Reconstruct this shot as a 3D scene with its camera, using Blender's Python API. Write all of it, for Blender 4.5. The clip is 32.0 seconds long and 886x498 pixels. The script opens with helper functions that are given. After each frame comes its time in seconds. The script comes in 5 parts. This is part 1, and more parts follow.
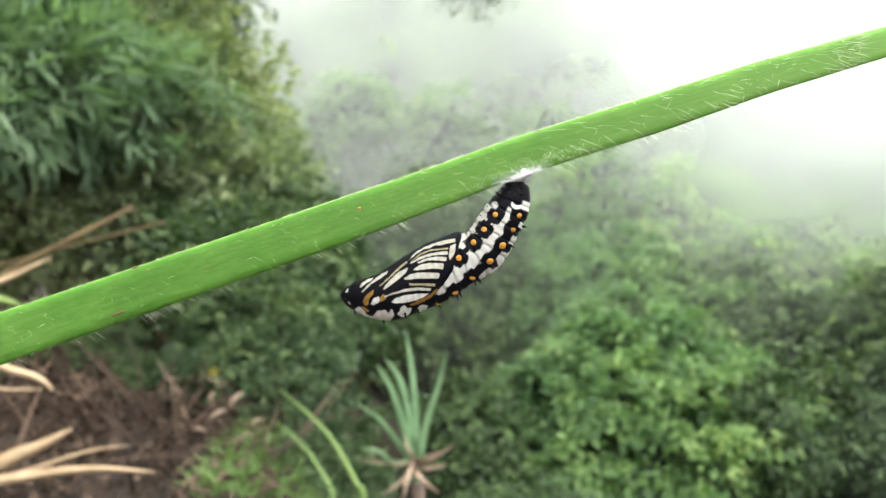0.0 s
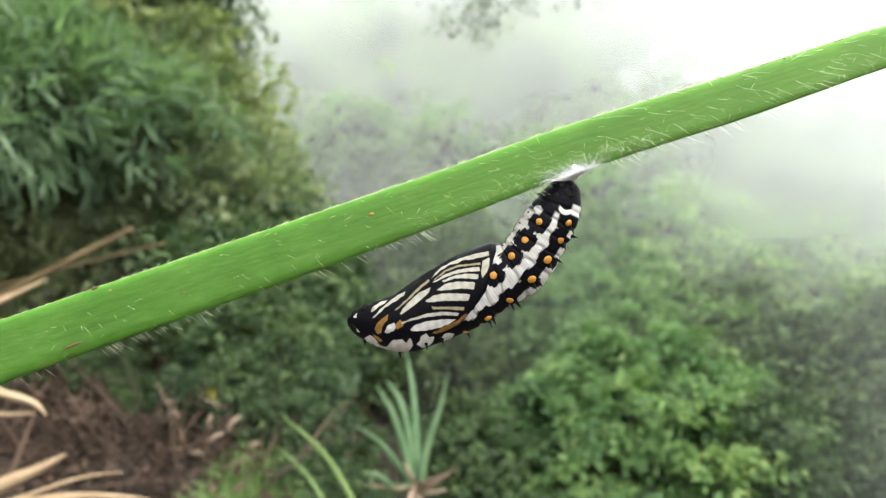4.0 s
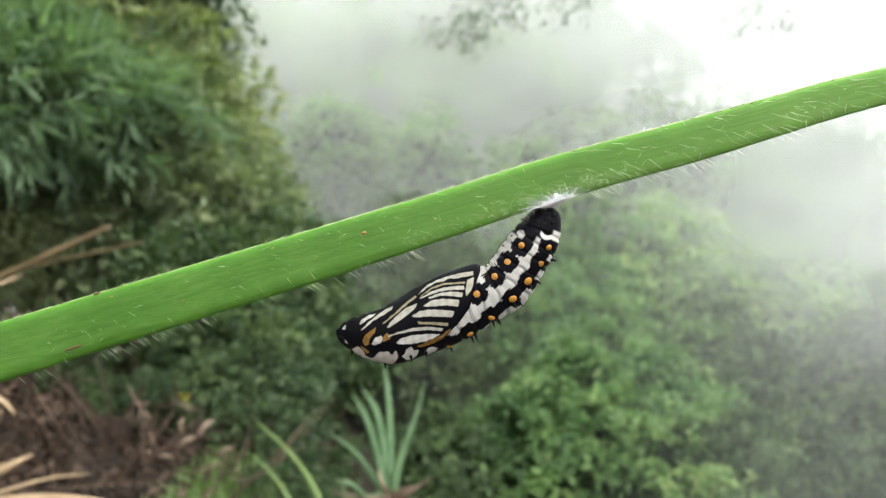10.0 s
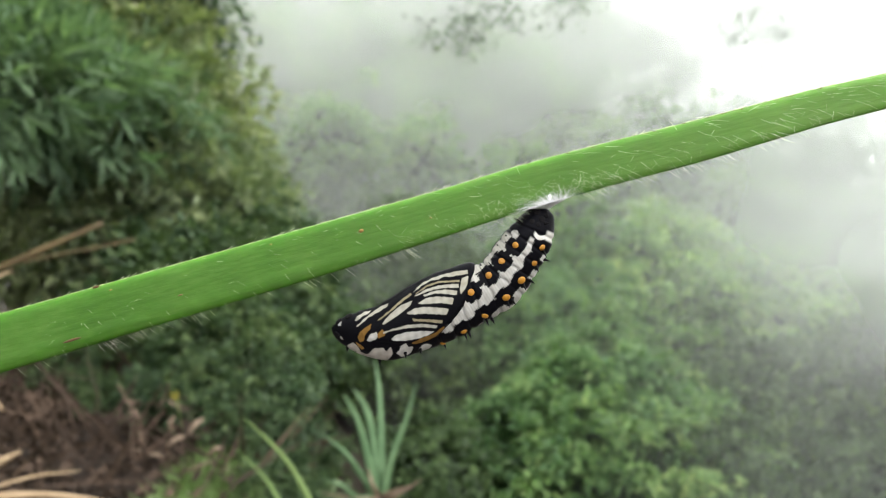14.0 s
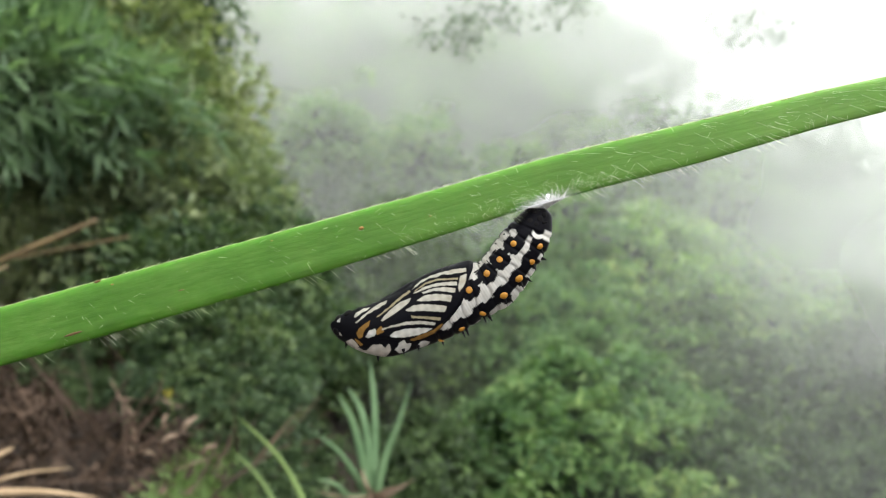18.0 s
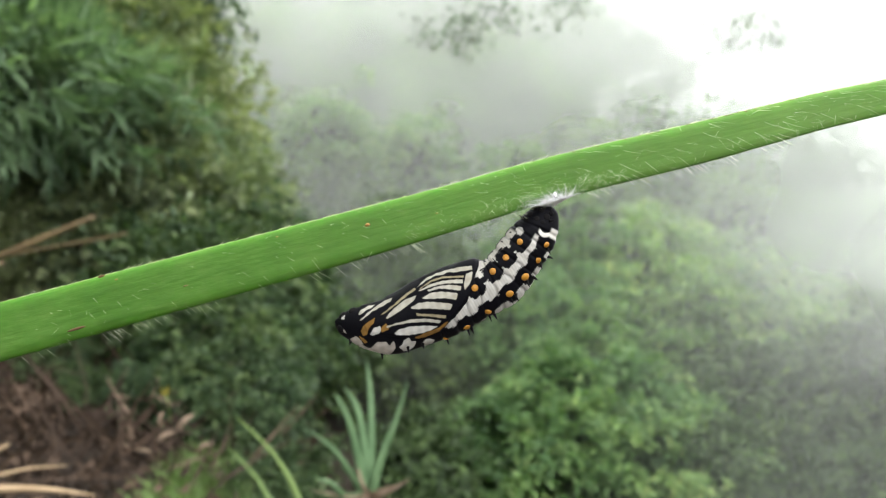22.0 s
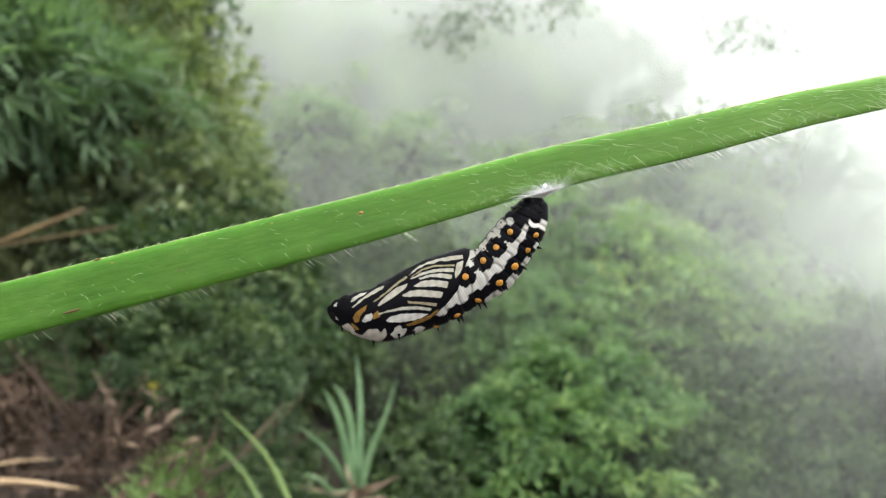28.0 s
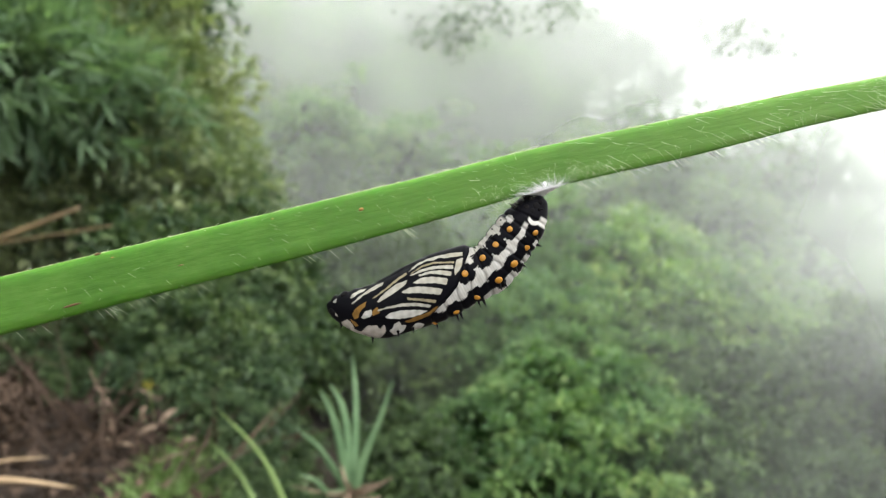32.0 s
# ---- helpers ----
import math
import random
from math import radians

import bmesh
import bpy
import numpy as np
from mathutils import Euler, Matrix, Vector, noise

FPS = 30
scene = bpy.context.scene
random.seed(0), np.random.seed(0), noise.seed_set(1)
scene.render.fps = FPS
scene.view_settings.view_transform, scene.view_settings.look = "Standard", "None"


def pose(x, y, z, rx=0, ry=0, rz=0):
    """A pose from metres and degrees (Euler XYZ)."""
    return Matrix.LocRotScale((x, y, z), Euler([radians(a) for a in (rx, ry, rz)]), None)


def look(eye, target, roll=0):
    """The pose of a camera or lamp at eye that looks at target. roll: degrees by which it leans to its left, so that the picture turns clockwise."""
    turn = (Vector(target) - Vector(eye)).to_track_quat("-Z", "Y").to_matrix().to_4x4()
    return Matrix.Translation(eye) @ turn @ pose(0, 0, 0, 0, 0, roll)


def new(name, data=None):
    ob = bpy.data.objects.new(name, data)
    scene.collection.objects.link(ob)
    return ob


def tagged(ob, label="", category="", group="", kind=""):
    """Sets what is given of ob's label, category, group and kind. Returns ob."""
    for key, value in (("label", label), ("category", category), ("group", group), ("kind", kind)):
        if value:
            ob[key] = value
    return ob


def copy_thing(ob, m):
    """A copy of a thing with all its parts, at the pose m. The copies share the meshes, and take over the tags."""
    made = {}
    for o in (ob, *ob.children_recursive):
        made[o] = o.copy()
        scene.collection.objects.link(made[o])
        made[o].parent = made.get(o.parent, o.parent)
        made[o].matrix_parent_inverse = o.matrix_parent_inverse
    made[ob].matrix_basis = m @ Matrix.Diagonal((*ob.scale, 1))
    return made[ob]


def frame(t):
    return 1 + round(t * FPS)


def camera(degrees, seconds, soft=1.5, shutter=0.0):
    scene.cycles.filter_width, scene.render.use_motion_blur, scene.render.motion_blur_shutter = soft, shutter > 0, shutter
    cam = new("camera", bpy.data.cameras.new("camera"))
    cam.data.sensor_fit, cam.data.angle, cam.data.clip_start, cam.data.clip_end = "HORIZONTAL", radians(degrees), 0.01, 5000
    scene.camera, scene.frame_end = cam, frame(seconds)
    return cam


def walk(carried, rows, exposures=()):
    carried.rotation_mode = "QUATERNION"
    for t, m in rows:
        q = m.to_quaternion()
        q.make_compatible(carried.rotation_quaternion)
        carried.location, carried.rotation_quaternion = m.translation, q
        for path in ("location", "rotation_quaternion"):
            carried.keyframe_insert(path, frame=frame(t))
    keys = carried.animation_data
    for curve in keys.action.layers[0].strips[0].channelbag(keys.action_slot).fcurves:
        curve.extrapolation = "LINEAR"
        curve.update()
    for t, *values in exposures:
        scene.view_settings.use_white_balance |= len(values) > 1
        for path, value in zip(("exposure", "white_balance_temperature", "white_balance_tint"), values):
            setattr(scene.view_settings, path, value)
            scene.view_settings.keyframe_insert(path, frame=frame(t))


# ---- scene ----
cam = camera(68.48, 32.0, soft=1.1)
cam.data.dof.use_dof = True
cam.data.dof.focus_distance = 0.0588
cam.data.dof.aperture_fstop = 42.0
walk(cam, [
    (0.0, pose(0.00358, -0.00820, 0.90132, 79.400, 2.733, 1.746)),
    (0.5, pose(0.00391, -0.00384, 0.90088, 79.715, 3.617, 1.835)),
    (1.0, pose(0.00276, -0.00020, 0.90037, 79.723, 4.078, 2.237)),
    (1.5, pose(0.00217, 0.00221, 0.89984, 79.989, 4.348, 2.334)),
    (2.0, pose(0.00127, 0.00563, 0.89823, 79.894, 4.502, 2.563)),
    (2.5, pose(0.00154, 0.00511, 0.89880, 80.240, 4.454, 2.410)),
    (3.0, pose(0.00144, 0.00472, 0.89845, 80.600, 3.858, 2.118)),
    (3.5, pose(0.00093, 0.00441, 0.89852, 80.920, 3.339, 1.872)),
    (5.5, pose(-0.00016, 0.00323, 0.89958, 81.516, 2.022, 1.350)),
    (6.0, pose(0.00026, 0.00288, 0.89974, 81.607, 1.800, 1.159)),
    (6.5, pose(0.00007, 0.00262, 0.89991, 81.685, 1.573, 0.964)),
    (7.0, pose(0.00017, 0.00228, 0.89999, 81.744, 1.457, 0.825)),
    (7.5, pose(0.00008, 0.00216, 0.90001, 81.823, 1.273, 0.716)),
    (8.0, pose(0.00008, 0.00187, 0.90011, 81.820, 1.156, 0.625)),
    (8.5, pose(-0.00000, 0.00160, 0.90011, 81.877, 1.025, 0.588)),
    (9.0, pose(0.00004, 0.00143, 0.90015, 81.915, 0.931, 0.480)),
    (9.5, pose(-0.00006, 0.00110, 0.90006, 81.965, 0.778, 0.430)),
    (10.0, pose(-0.00002, 0.00088, 0.90008, 81.977, 0.663, 0.353)),
    (10.5, pose(0.00010, 0.00078, 0.90001, 82.001, 0.601, 0.292)),
    (11.0, pose(0.00017, 0.00061, 0.89990, 82.013, 0.475, 0.247)),
    (11.5, pose(0.00021, 0.00045, 0.89983, 82.006, 0.383, 0.201)),
    (12.0, pose(0.00011, 0.00021, 0.89986, 82.008, 0.186, 0.109)),
    (12.5, pose(0.00003, 0.00009, 0.89999, 82.009, 0.127, 0.046)),
    (13.0, pose(-0.00000, -0.00000, 0.89996, 82.040, 0.007, -0.000)),
    (13.5, pose(0.00008, -0.00030, 0.90012, 82.059, -0.048, -0.044)),
    (14.0, pose(-0.00020, -0.00022, 0.89995, 82.127, -0.190, -0.121)),
    (14.5, pose(-0.00020, -0.00031, 0.89996, 82.135, -0.326, -0.181)),
    (16.5, pose(-0.00050, -0.00069, 0.90002, 82.108, -0.656, -0.403)),
    (17.0, pose(-0.00047, -0.00075, 0.89984, 82.134, -0.728, -0.429)),
    (17.5, pose(-0.00057, -0.00064, 0.89972, 82.100, -0.744, -0.441)),
    (18.0, pose(-0.00053, -0.00093, 0.89987, 82.116, -0.769, -0.453)),
    (18.5, pose(-0.00049, -0.00103, 0.89996, 82.130, -0.727, -0.453)),
    (19.0, pose(-0.00065, -0.00093, 0.89977, 82.189, -0.742, -0.451)),
    (19.5, pose(-0.00095, -0.00078, 0.89967, 82.169, -0.888, -0.449)),
    (20.0, pose(-0.00114, -0.00065, 0.89971, 82.122, -0.984, -0.480)),
    (20.5, pose(-0.00116, -0.00080, 0.89960, 82.106, -1.051, -0.505)),
    (21.0, pose(-0.00119, -0.00081, 0.89970, 82.105, -1.130, -0.528)),
    (21.5, pose(-0.00117, -0.00083, 0.89971, 82.110, -1.151, -0.542)),
    (22.0, pose(-0.00129, -0.00069, 0.89961, 82.105, -1.262, -0.588)),
    (22.5, pose(-0.00141, -0.00064, 0.89936, 82.072, -1.392, -0.610)),
    (23.0, pose(-0.00127, -0.00085, 0.89905, 82.016, -1.488, -0.666)),
    (23.5, pose(-0.00138, -0.00075, 0.89903, 81.948, -1.546, -0.754)),
    (24.0, pose(-0.00138, -0.00082, 0.89899, 81.909, -1.617, -0.821)),
    (24.5, pose(-0.00151, -0.00106, 0.89904, 81.877, -1.688, -0.874)),
    (25.0, pose(-0.00170, -0.00089, 0.89908, 81.851, -1.834, -0.930)),
    (25.5, pose(-0.00165, -0.00111, 0.89904, 81.848, -1.907, -0.980)),
    (27.5, pose(-0.00151, -0.00174, 0.89876, 81.915, -2.150, -1.249)),
    (28.0, pose(-0.00135, -0.00196, 0.89894, 81.945, -2.136, -1.275)),
    (28.5, pose(-0.00133, -0.00208, 0.89893, 81.986, -2.171, -1.311)),
    (29.0, pose(-0.00152, -0.00200, 0.89889, 82.003, -2.283, -1.332)),
    (29.5, pose(-0.00159, -0.00210, 0.89881, 82.009, -2.418, -1.363)),
    (30.0, pose(-0.00146, -0.00230, 0.89893, 82.019, -2.392, -1.402)),
    (30.5, pose(-0.00150, -0.00227, 0.89890, 82.053, -2.398, -1.422)),
    (31.0, pose(-0.00140, -0.00225, 0.89883, 82.068, -2.397, -1.433)),
    (31.5, pose(-0.00152, -0.00226, 0.89863, 82.058, -2.442, -1.475)),
    (32.0, pose(-0.00161, -0.00223, 0.89857, 82.049, -2.559, -1.492)),
], exposures=[(0.0, 1.50), (3.0, 1.42), (6.0, 1.19), (9.5, 1.13), (13.0, 1.0), (19.0, 1.02), (32.0, 1.04)])

# ---------------------------------------------------------------- light
world = bpy.data.worlds.new("misty_sky")
scene.world = world
world.use_nodes = True
wn, wl = world.node_tree.nodes, world.node_tree.links
wn.clear()
sky = wn.new("ShaderNodeTexSky")
sky.sky_type = "NISHITA"
sky.sun_disc = False
sky.sun_elevation, sky.sun_rotation = radians(60), radians(106)
sky.air_density, sky.dust_density, sky.ozone_density = 1.0, 4.0, 1.0
grey = wn.new("ShaderNodeHueSaturation")
grey.inputs["Saturation"].default_value = 0.12
cloud = wn.new("ShaderNodeMix")
cloud.data_type = "RGBA"
cloud.inputs["Factor"].default_value = 0.65
cloud.inputs["B"].default_value = (22.0, 22.5, 22.8, 1)
bgn = wn.new("ShaderNodeBackground")
bgn.inputs["Strength"].default_value = 0.07
won = wn.new("ShaderNodeOutputWorld")
wl.new(sky.outputs["Color"], grey.inputs["Color"])
wl.new(grey.outputs["Color"], cloud.inputs["A"])
wl.new(cloud.outputs["Result"], bgn.inputs["Color"])
wl.new(bgn.outputs["Background"], won.inputs["Surface"])

sun = new("sun", bpy.data.lights.new("sun", "SUN"))
sun.data.energy, sun.data.angle, sun.data.color = 1.5, radians(25), (1.0, 0.98, 0.94)
sun.matrix_world = look((0, 0, 0), (-0.48, 0.14, -0.86))

# ---------------------------------------------------------------- helpers for building


def part(name, me, parent, label="", kind=""):
    ob = new(name, me)
    if parent is not None:
        ob.parent = parent
    return tagged(ob, label, kind=kind)


def thing(name, label, category, group="", kind="", at=(0, 0, 0)):
    ob = new(name)
    ob.empty_display_size = 0.05
    ob.location = at
    return tagged(ob, label, category, group, kind)


def mesh(name, verts, faces, mat, smooth=True):
    me = bpy.data.meshes.new(name)
    me.from_pydata(np.asarray(verts).tolist(), [], faces if isinstance(faces, list) else faces.tolist())
    me.materials.append(mat)
    if smooth:
        me.polygons.foreach_set("use_smooth", [True] * len(me.polygons))
    me.update()
    return me


def smooth(a, b, x):
    t = np.clip((x - a) / (b - a), 0, 1)
    return t * t * (3 - 2 * t)


def unit(v):
    return v / (np.linalg.norm(v, axis=-1, keepdims=True) + 1e-12)


def spline(keys, n):
    """A Catmull-Rom curve through the rows of keys, n rows long."""
    k = np.asarray(keys, float)
    k = np.vstack([2 * k[0] - k[1], k, 2 * k[-1] - k[-2]])
    t = np.linspace(0, len(k) - 3 - 1e-9, n)
    i = t.astype(int)
    u = (t - i)[:, None]
    a, b, c, d = k[i], k[i + 1], k[i + 2], k[i + 3]
    return 0.5 * (2 * b + (c - a) * u + (2 * a - 5 * b + 4 * c - d) * u**2 + (3 * b - a - 3 * c + d) * u**3)


def tube(path, radii, sides=8, flat=1.0, ridge=0.0):
    """Vertices and faces of a closed tapered tube along path."""
    p = np.asarray(path, float)
    n = len(p)
    r = np.broadcast_to(np.asarray(radii, float), (n,))
    tan = unit(np.gradient(p, axis=0))
    ref = np.array([0.0, 1.0, 0.0]) if abs(tan[:, 1]).max() < 0.9 else np.array([1.0, 0.0, 0.0])
    e1 = unit(np.cross(tan, ref))
    e2 = unit(np.cross(tan, e1))
    th = np.linspace(0, 2 * math.pi, sides, endpoint=False)
    k = 1 + ridge * np.cos(th * 9)
    v = p[:, None] + r[:, None, None] * ((np.cos(th) * k)[None, :, None] * e1[:, None] + flat * (np.sin(th) * k)[None, :, None] * e2[:, None])
    v = v.reshape(-1, 3)
    f = []
    for i in range(n - 1):
        for j in range(sides):
            q = (j + 1) % sides
            f.append((i * sides + j, i * sides + q, (i + 1) * sides + q, (i + 1) * sides + j))
    f.append(tuple(range(sides))[::-1])
    f.append(tuple((n - 1) * sides + j for j in range(sides)))
    return v, f


def joined(pieces):
    v, f, k = [], [], 0
    for pv, pf in pieces:
        v.append(np.asarray(pv))
        f += [tuple(int(i) + k for i in q) for q in pf]
        k += len(pv)
    return np.vstack(v), f


# ---------------------------------------------------------------- materials


def material(name):
    m = bpy.data.materials.new(name)
    m.use_nodes = True
    return m, m.node_tree.nodes, m.node_tree.links


def ramp(nodes, stops):
    r = nodes.new("ShaderNodeValToRGB")
    while len(r.color_ramp.elements) < len(stops):
        r.color_ramp.elements.new(0.5)
    for e, (x, c) in zip(r.color_ramp.elements, stops):
        e.position, e.color = x, (*c, 1)
    return r


def mix_rgb(nodes, links, fac, a, b, blend="MIX"):
    m = nodes.new("ShaderNodeMix")
    m.data_type, m.blend_type = "RGBA", blend
    for key, val in (("Factor", fac), ("A", a), ("B", b)):
        if isinstance(val, (int, float)):
            m.inputs[key].default_value = val
        elif isinstance(val, tuple):
            m.inputs[key].default_value = (*val, 1)
        else:
            links.new(val, m.inputs[key])
    return m.outputs["Result"]


def noise_tex(nodes, links, scale, detail=4, rough=0.6, coord="Object", stretch=None):
    tc = nodes.new("ShaderNodeTexCoord")
    n = nodes.new("ShaderNodeTexNoise")
    n.inputs["Scale"].default_value, n.inputs["Detail"].default_value, n.inputs["Roughness"].default_value = scale, detail, rough
    src = tc.outputs[coord]
    if stretch:
        mp = nodes.new("ShaderNodeMapping")
        mp.inputs["Scale"].default_value = stretch
        links.new(src, mp.inputs["Vector"])
        src = mp.outputs["Vector"]
    links.new(src, n.inputs["Vector"])
    return n.outputs["Fac"]


def bump(nodes, links, height, bsdf, strength, dist):
    b = nodes.new("ShaderNodeBump")
    b.inputs["Strength"].default_value, b.inputs["Distance"].default_value = strength, dist
    links.new(height, b.inputs["Height"])
    links.new(b.outputs["Normal"], bsdf.inputs["Normal"])


def leaf_material(name, stops, patch=1.5, rough=0.5, through_light=0.35, tips=None):
    """Foliage: each leaf its own tone, broad patches of older and younger growth, light passing through the blade."""
    m, n, l = material(name)
    bs = n["Principled BSDF"]
    geo = n.new("ShaderNodeNewGeometry")
    big = noise_tex(n, l, patch, 3, 0.55)
    add = n.new("ShaderNodeMath")
    add.operation = "MULTIPLY_ADD"
    l.new(geo.outputs["Random Per Island"], add.inputs[0])
    add.inputs[1].default_value = 0.5
    off = n.new("ShaderNodeMath")
    off.operation = "SUBTRACT"
    l.new(big, off.inputs[0])
    off.inputs[1].default_value = 0.25
    l.new(off.outputs[0], add.inputs[2])
    rp = ramp(n, stops)
    l.new(add.outputs[0], rp.inputs["Fac"])
    # each plant a little yellower, darker or bluer than its neighbour
    oi = n.new("ShaderNodeObjectInfo")
    own = ramp(n, [(0.0, (0.86, 0.90, 0.90)), (0.5, (1.0, 1.0, 1.0)), (1.0, (1.12, 1.07, 0.92))])
    l.new(oi.outputs["Random"], own.inputs["Fac"])
    leaf_colour = mix_rgb(n, l, 1.0, rp.outputs["Color"], own.outputs["Color"], "MULTIPLY")
    l.new(leaf_colour, bs.inputs["Base Color"])
    bs.inputs["Roughness"].default_value = rough
    bs.inputs["Specular IOR Level"].default_value = 0.35
    tr = n.new("ShaderNodeBsdfTranslucent")
    bright = mix_rgb(n, l, 1.0, leaf_colour, (1.0, 1.15, 0.6), "MULTIPLY")
    l.new(bright, tr.inputs["Color"])
    mx = n.new("ShaderNodeMixShader")
    mx.inputs["Fac"].default_value = through_light
    l.new(bs.outputs[0], mx.inputs[1])
    l.new(tr.outputs[0], mx.inputs[2])
    l.new(mx.outputs[0], n["Material Output"].inputs["Surface"])
    return m


def plain_material(name, c1, c2, scale, rough=0.7, bump_d=0.0, stretch=None, spec=0.4, detail=5):
    m, n, l = material(name)
    bs = n["Principled BSDF"]
    f = noise_tex(n, l, scale, detail, 0.6, stretch=stretch)
    r = ramp(n, [(0.3, c1), (0.7, c2)])
    l.new(f, r.inputs["Fac"])
    l.new(r.outputs["Color"], bs.inputs["Base Color"])
    bs.inputs["Roughness"].default_value = rough
    bs.inputs["Specular IOR Level"].default_value = spec
    if bump_d:
        bump(n, l, f, bs, 0.6, bump_d)
    return m


LEAF_BUSH = leaf_material("shrub_leaf", [(0.0, (0.070, 0.100, 0.050)), (0.5, (0.215, 0.265, 0.145)), (0.9, (0.42, 0.48, 0.28))], 1.2, 0.5, 0.45)
# leaf colour darkened to carry the shade of the hollow
LEAF_HOLLOW_SHADE = leaf_material("hollow_shade_leaf", [(0.0, (0.014, 0.032, 0.011)), (0.5, (0.042, 0.080, 0.025)), (0.95, (0.150, 0.230, 0.075))], 2.0, 0.5, 0.3)
LEAF_UNDER = leaf_material("bush_leaf", [(0.0, (0.018, 0.038, 0.018)), (0.5, (0.048, 0.090, 0.038)), (0.95, (0.190, 0.262, 0.115))], 2.0, 0.5, 0.35)
LEAF_BAMBOO = leaf_material("bamboo_leaf", [(0.0, (0.064, 0.115, 0.062)), (0.5, (0.165, 0.255, 0.138)), (0.95, (0.310, 0.415, 0.238))], 1.5, 0.45, 0.45)
LEAF_TREE = leaf_material("tree_leaf", [(0.0, (0.045, 0.100, 0.036)), (0.38, (0.150, 0.275, 0.090)), (0.7, (0.315, 0.455, 0.155)), (1.0, (0.490, 0.560, 0.205))], 0.45, 0.55, 0.40)
LEAF_SPUR = leaf_material("spur_leaf", [(0.0, (0.028, 0.068, 0.026)), (0.38, (0.090, 0.180, 0.066)), (0.7, (0.180, 0.300, 0.107)), (1.0, (0.310, 0.390, 0.145))], 0.6, 0.55, 0.40)
LEAF_DARK = leaf_material("dark_leaf", [(0.0, (0.026, 0.056, 0.027)), (0.6, (0.070, 0.115, 0.052)), (1.0, (0.125, 0.175, 0.075))], 1.0)
BARK = plain_material("bark", (0.07, 0.055, 0.04), (0.19, 0.155, 0.11), 14, 0.9, 0.01, (1, 1, 0.25))
DRY = plain_material("dry_blade", (0.31, 0.21, 0.115), (0.57, 0.42, 0.26), 20, 0.7, 0.0005, (1, 1, 1))
DRY_TWIG = plain_material("dry_twig", (0.05, 0.034, 0.026), (0.15, 0.105, 0.08), 18, 0.85, 0.001)
BLADE = plain_material("strap_leaf", (0.075, 0.150, 0.068), (0.19, 0.305, 0.150), 9, 0.45, 0.0)
GRASS = leaf_material("grass_blade", [(0.0, (0.11, 0.185, 0.055)), (0.6, (0.24, 0.35, 0.125)), (1.0, (0.38, 0.46, 0.20))], 3.0)
LITTER = leaf_material("dead_leaf", [(0.0, (0.016, 0.010, 0.007)), (0.55, (0.060, 0.038, 0.025)), (0.9, (0.19, 0.125, 0.088))], 3.0, 0.85, 0.1)
STALK = plain_material("bamboo_stalk", (0.065, 0.046, 0.020), (0.165, 0.115, 0.050), 6, 0.6, 0.0)
YELLOW = plain_material("yellow_petal", (0.55, 0.45, 0.05), (0.7, 0.6, 0.10), 60, 0.6)
DRY_PALE = plain_material("withered_leaf", (0.17, 0.115, 0.078), (0.40, 0.30, 0.215), 18, 0.8)
# near-black green: the crowns' inner shade is put into this colour
LEAF_SHADE = leaf_material("inner_shade_leaf", [(0.0, (0.016, 0.032, 0.014)), (0.6, (0.040, 0.070, 0.028)), (1.0, (0.075, 0.115, 0.046))], 1.0, 0.6, 0.2)

# ---------------------------------------------------------------- ground


PROFILE_Y = (-3, 0.5, 1.2, 1.9, 2.6, 3.5, 5, 8, 12, 17, 24, 32, 42, 55, 140)
PROFILE_Z = (0.0, 0.0, -0.6, -1.4, -2.2, -3.2, -4.2, -4.6, -4.9, -4.6, -3.4, -0.6, 4.0, 8.0, -24)


def ground_z(x, y):
    """Height of the slope: a narrow shelf underfoot, a bank at its left, a wooded hollow and a far spur."""
    x, y = np.asarray(x, float), np.asarray(y, float)
    side = x / np.maximum(y, 1.0)
    deep = np.interp(y, PROFILE_Y, PROFILE_Z)
    deep = deep - 0.36 * np.maximum(0, np.minimum(y, 50) - 16) * smooth(0.05, 0.55, side)
    bank = np.interp(y, (1.9, 3, 5, 9, 16, 24, 32, 42, 55, 140), (0, -0.05, -0.6, -1.6, -2.4, -1.5, 1.0, 5.0, 8.0, -24))
    s = smooth(-0.34, -0.06, side)
    z = bank * (1 - s) + deep * s
    away = smooth(40, 140, np.hypot(x, np.minimum(y, 0)))
    z = z * (1 - away) - 24 * away
    return z + 0.05 * np.sin(2.3 * x + 1.1 * y) * np.cos(1.7 * y - 0.6 * x) * smooth(0.5, 3, np.abs(y))


m, n, l = material("leaf_litter_soil")
bs = n["Principled BSDF"]
f1 = noise_tex(n, l, 26, 8, 0.72)
f2 = noise_tex(n, l, 2.2, 5, 0.6)
r1 = ramp(n, [(0.25, (0.013, 0.009, 0.006)), (0.55, (0.038, 0.025, 0.017)), (0.8, (0.095, 0.065, 0.046))])
r2 = ramp(n, [(0.52, (1, 1, 1)), (0.72, (0.55, 0.75, 0.42))])
l.new(f1, r1.inputs["Fac"])
l.new(f2, r2.inputs["Fac"])
l.new(mix_rgb(n, l, 1.0, r1.outputs["Color"], r2.outputs["Color"], "MULTIPLY"), bs.inputs["Base Color"])
bs.inputs["Roughness"].default_value = 0.95
bump(n, l, f1, bs, 0.9, 0.03)
SOIL = m


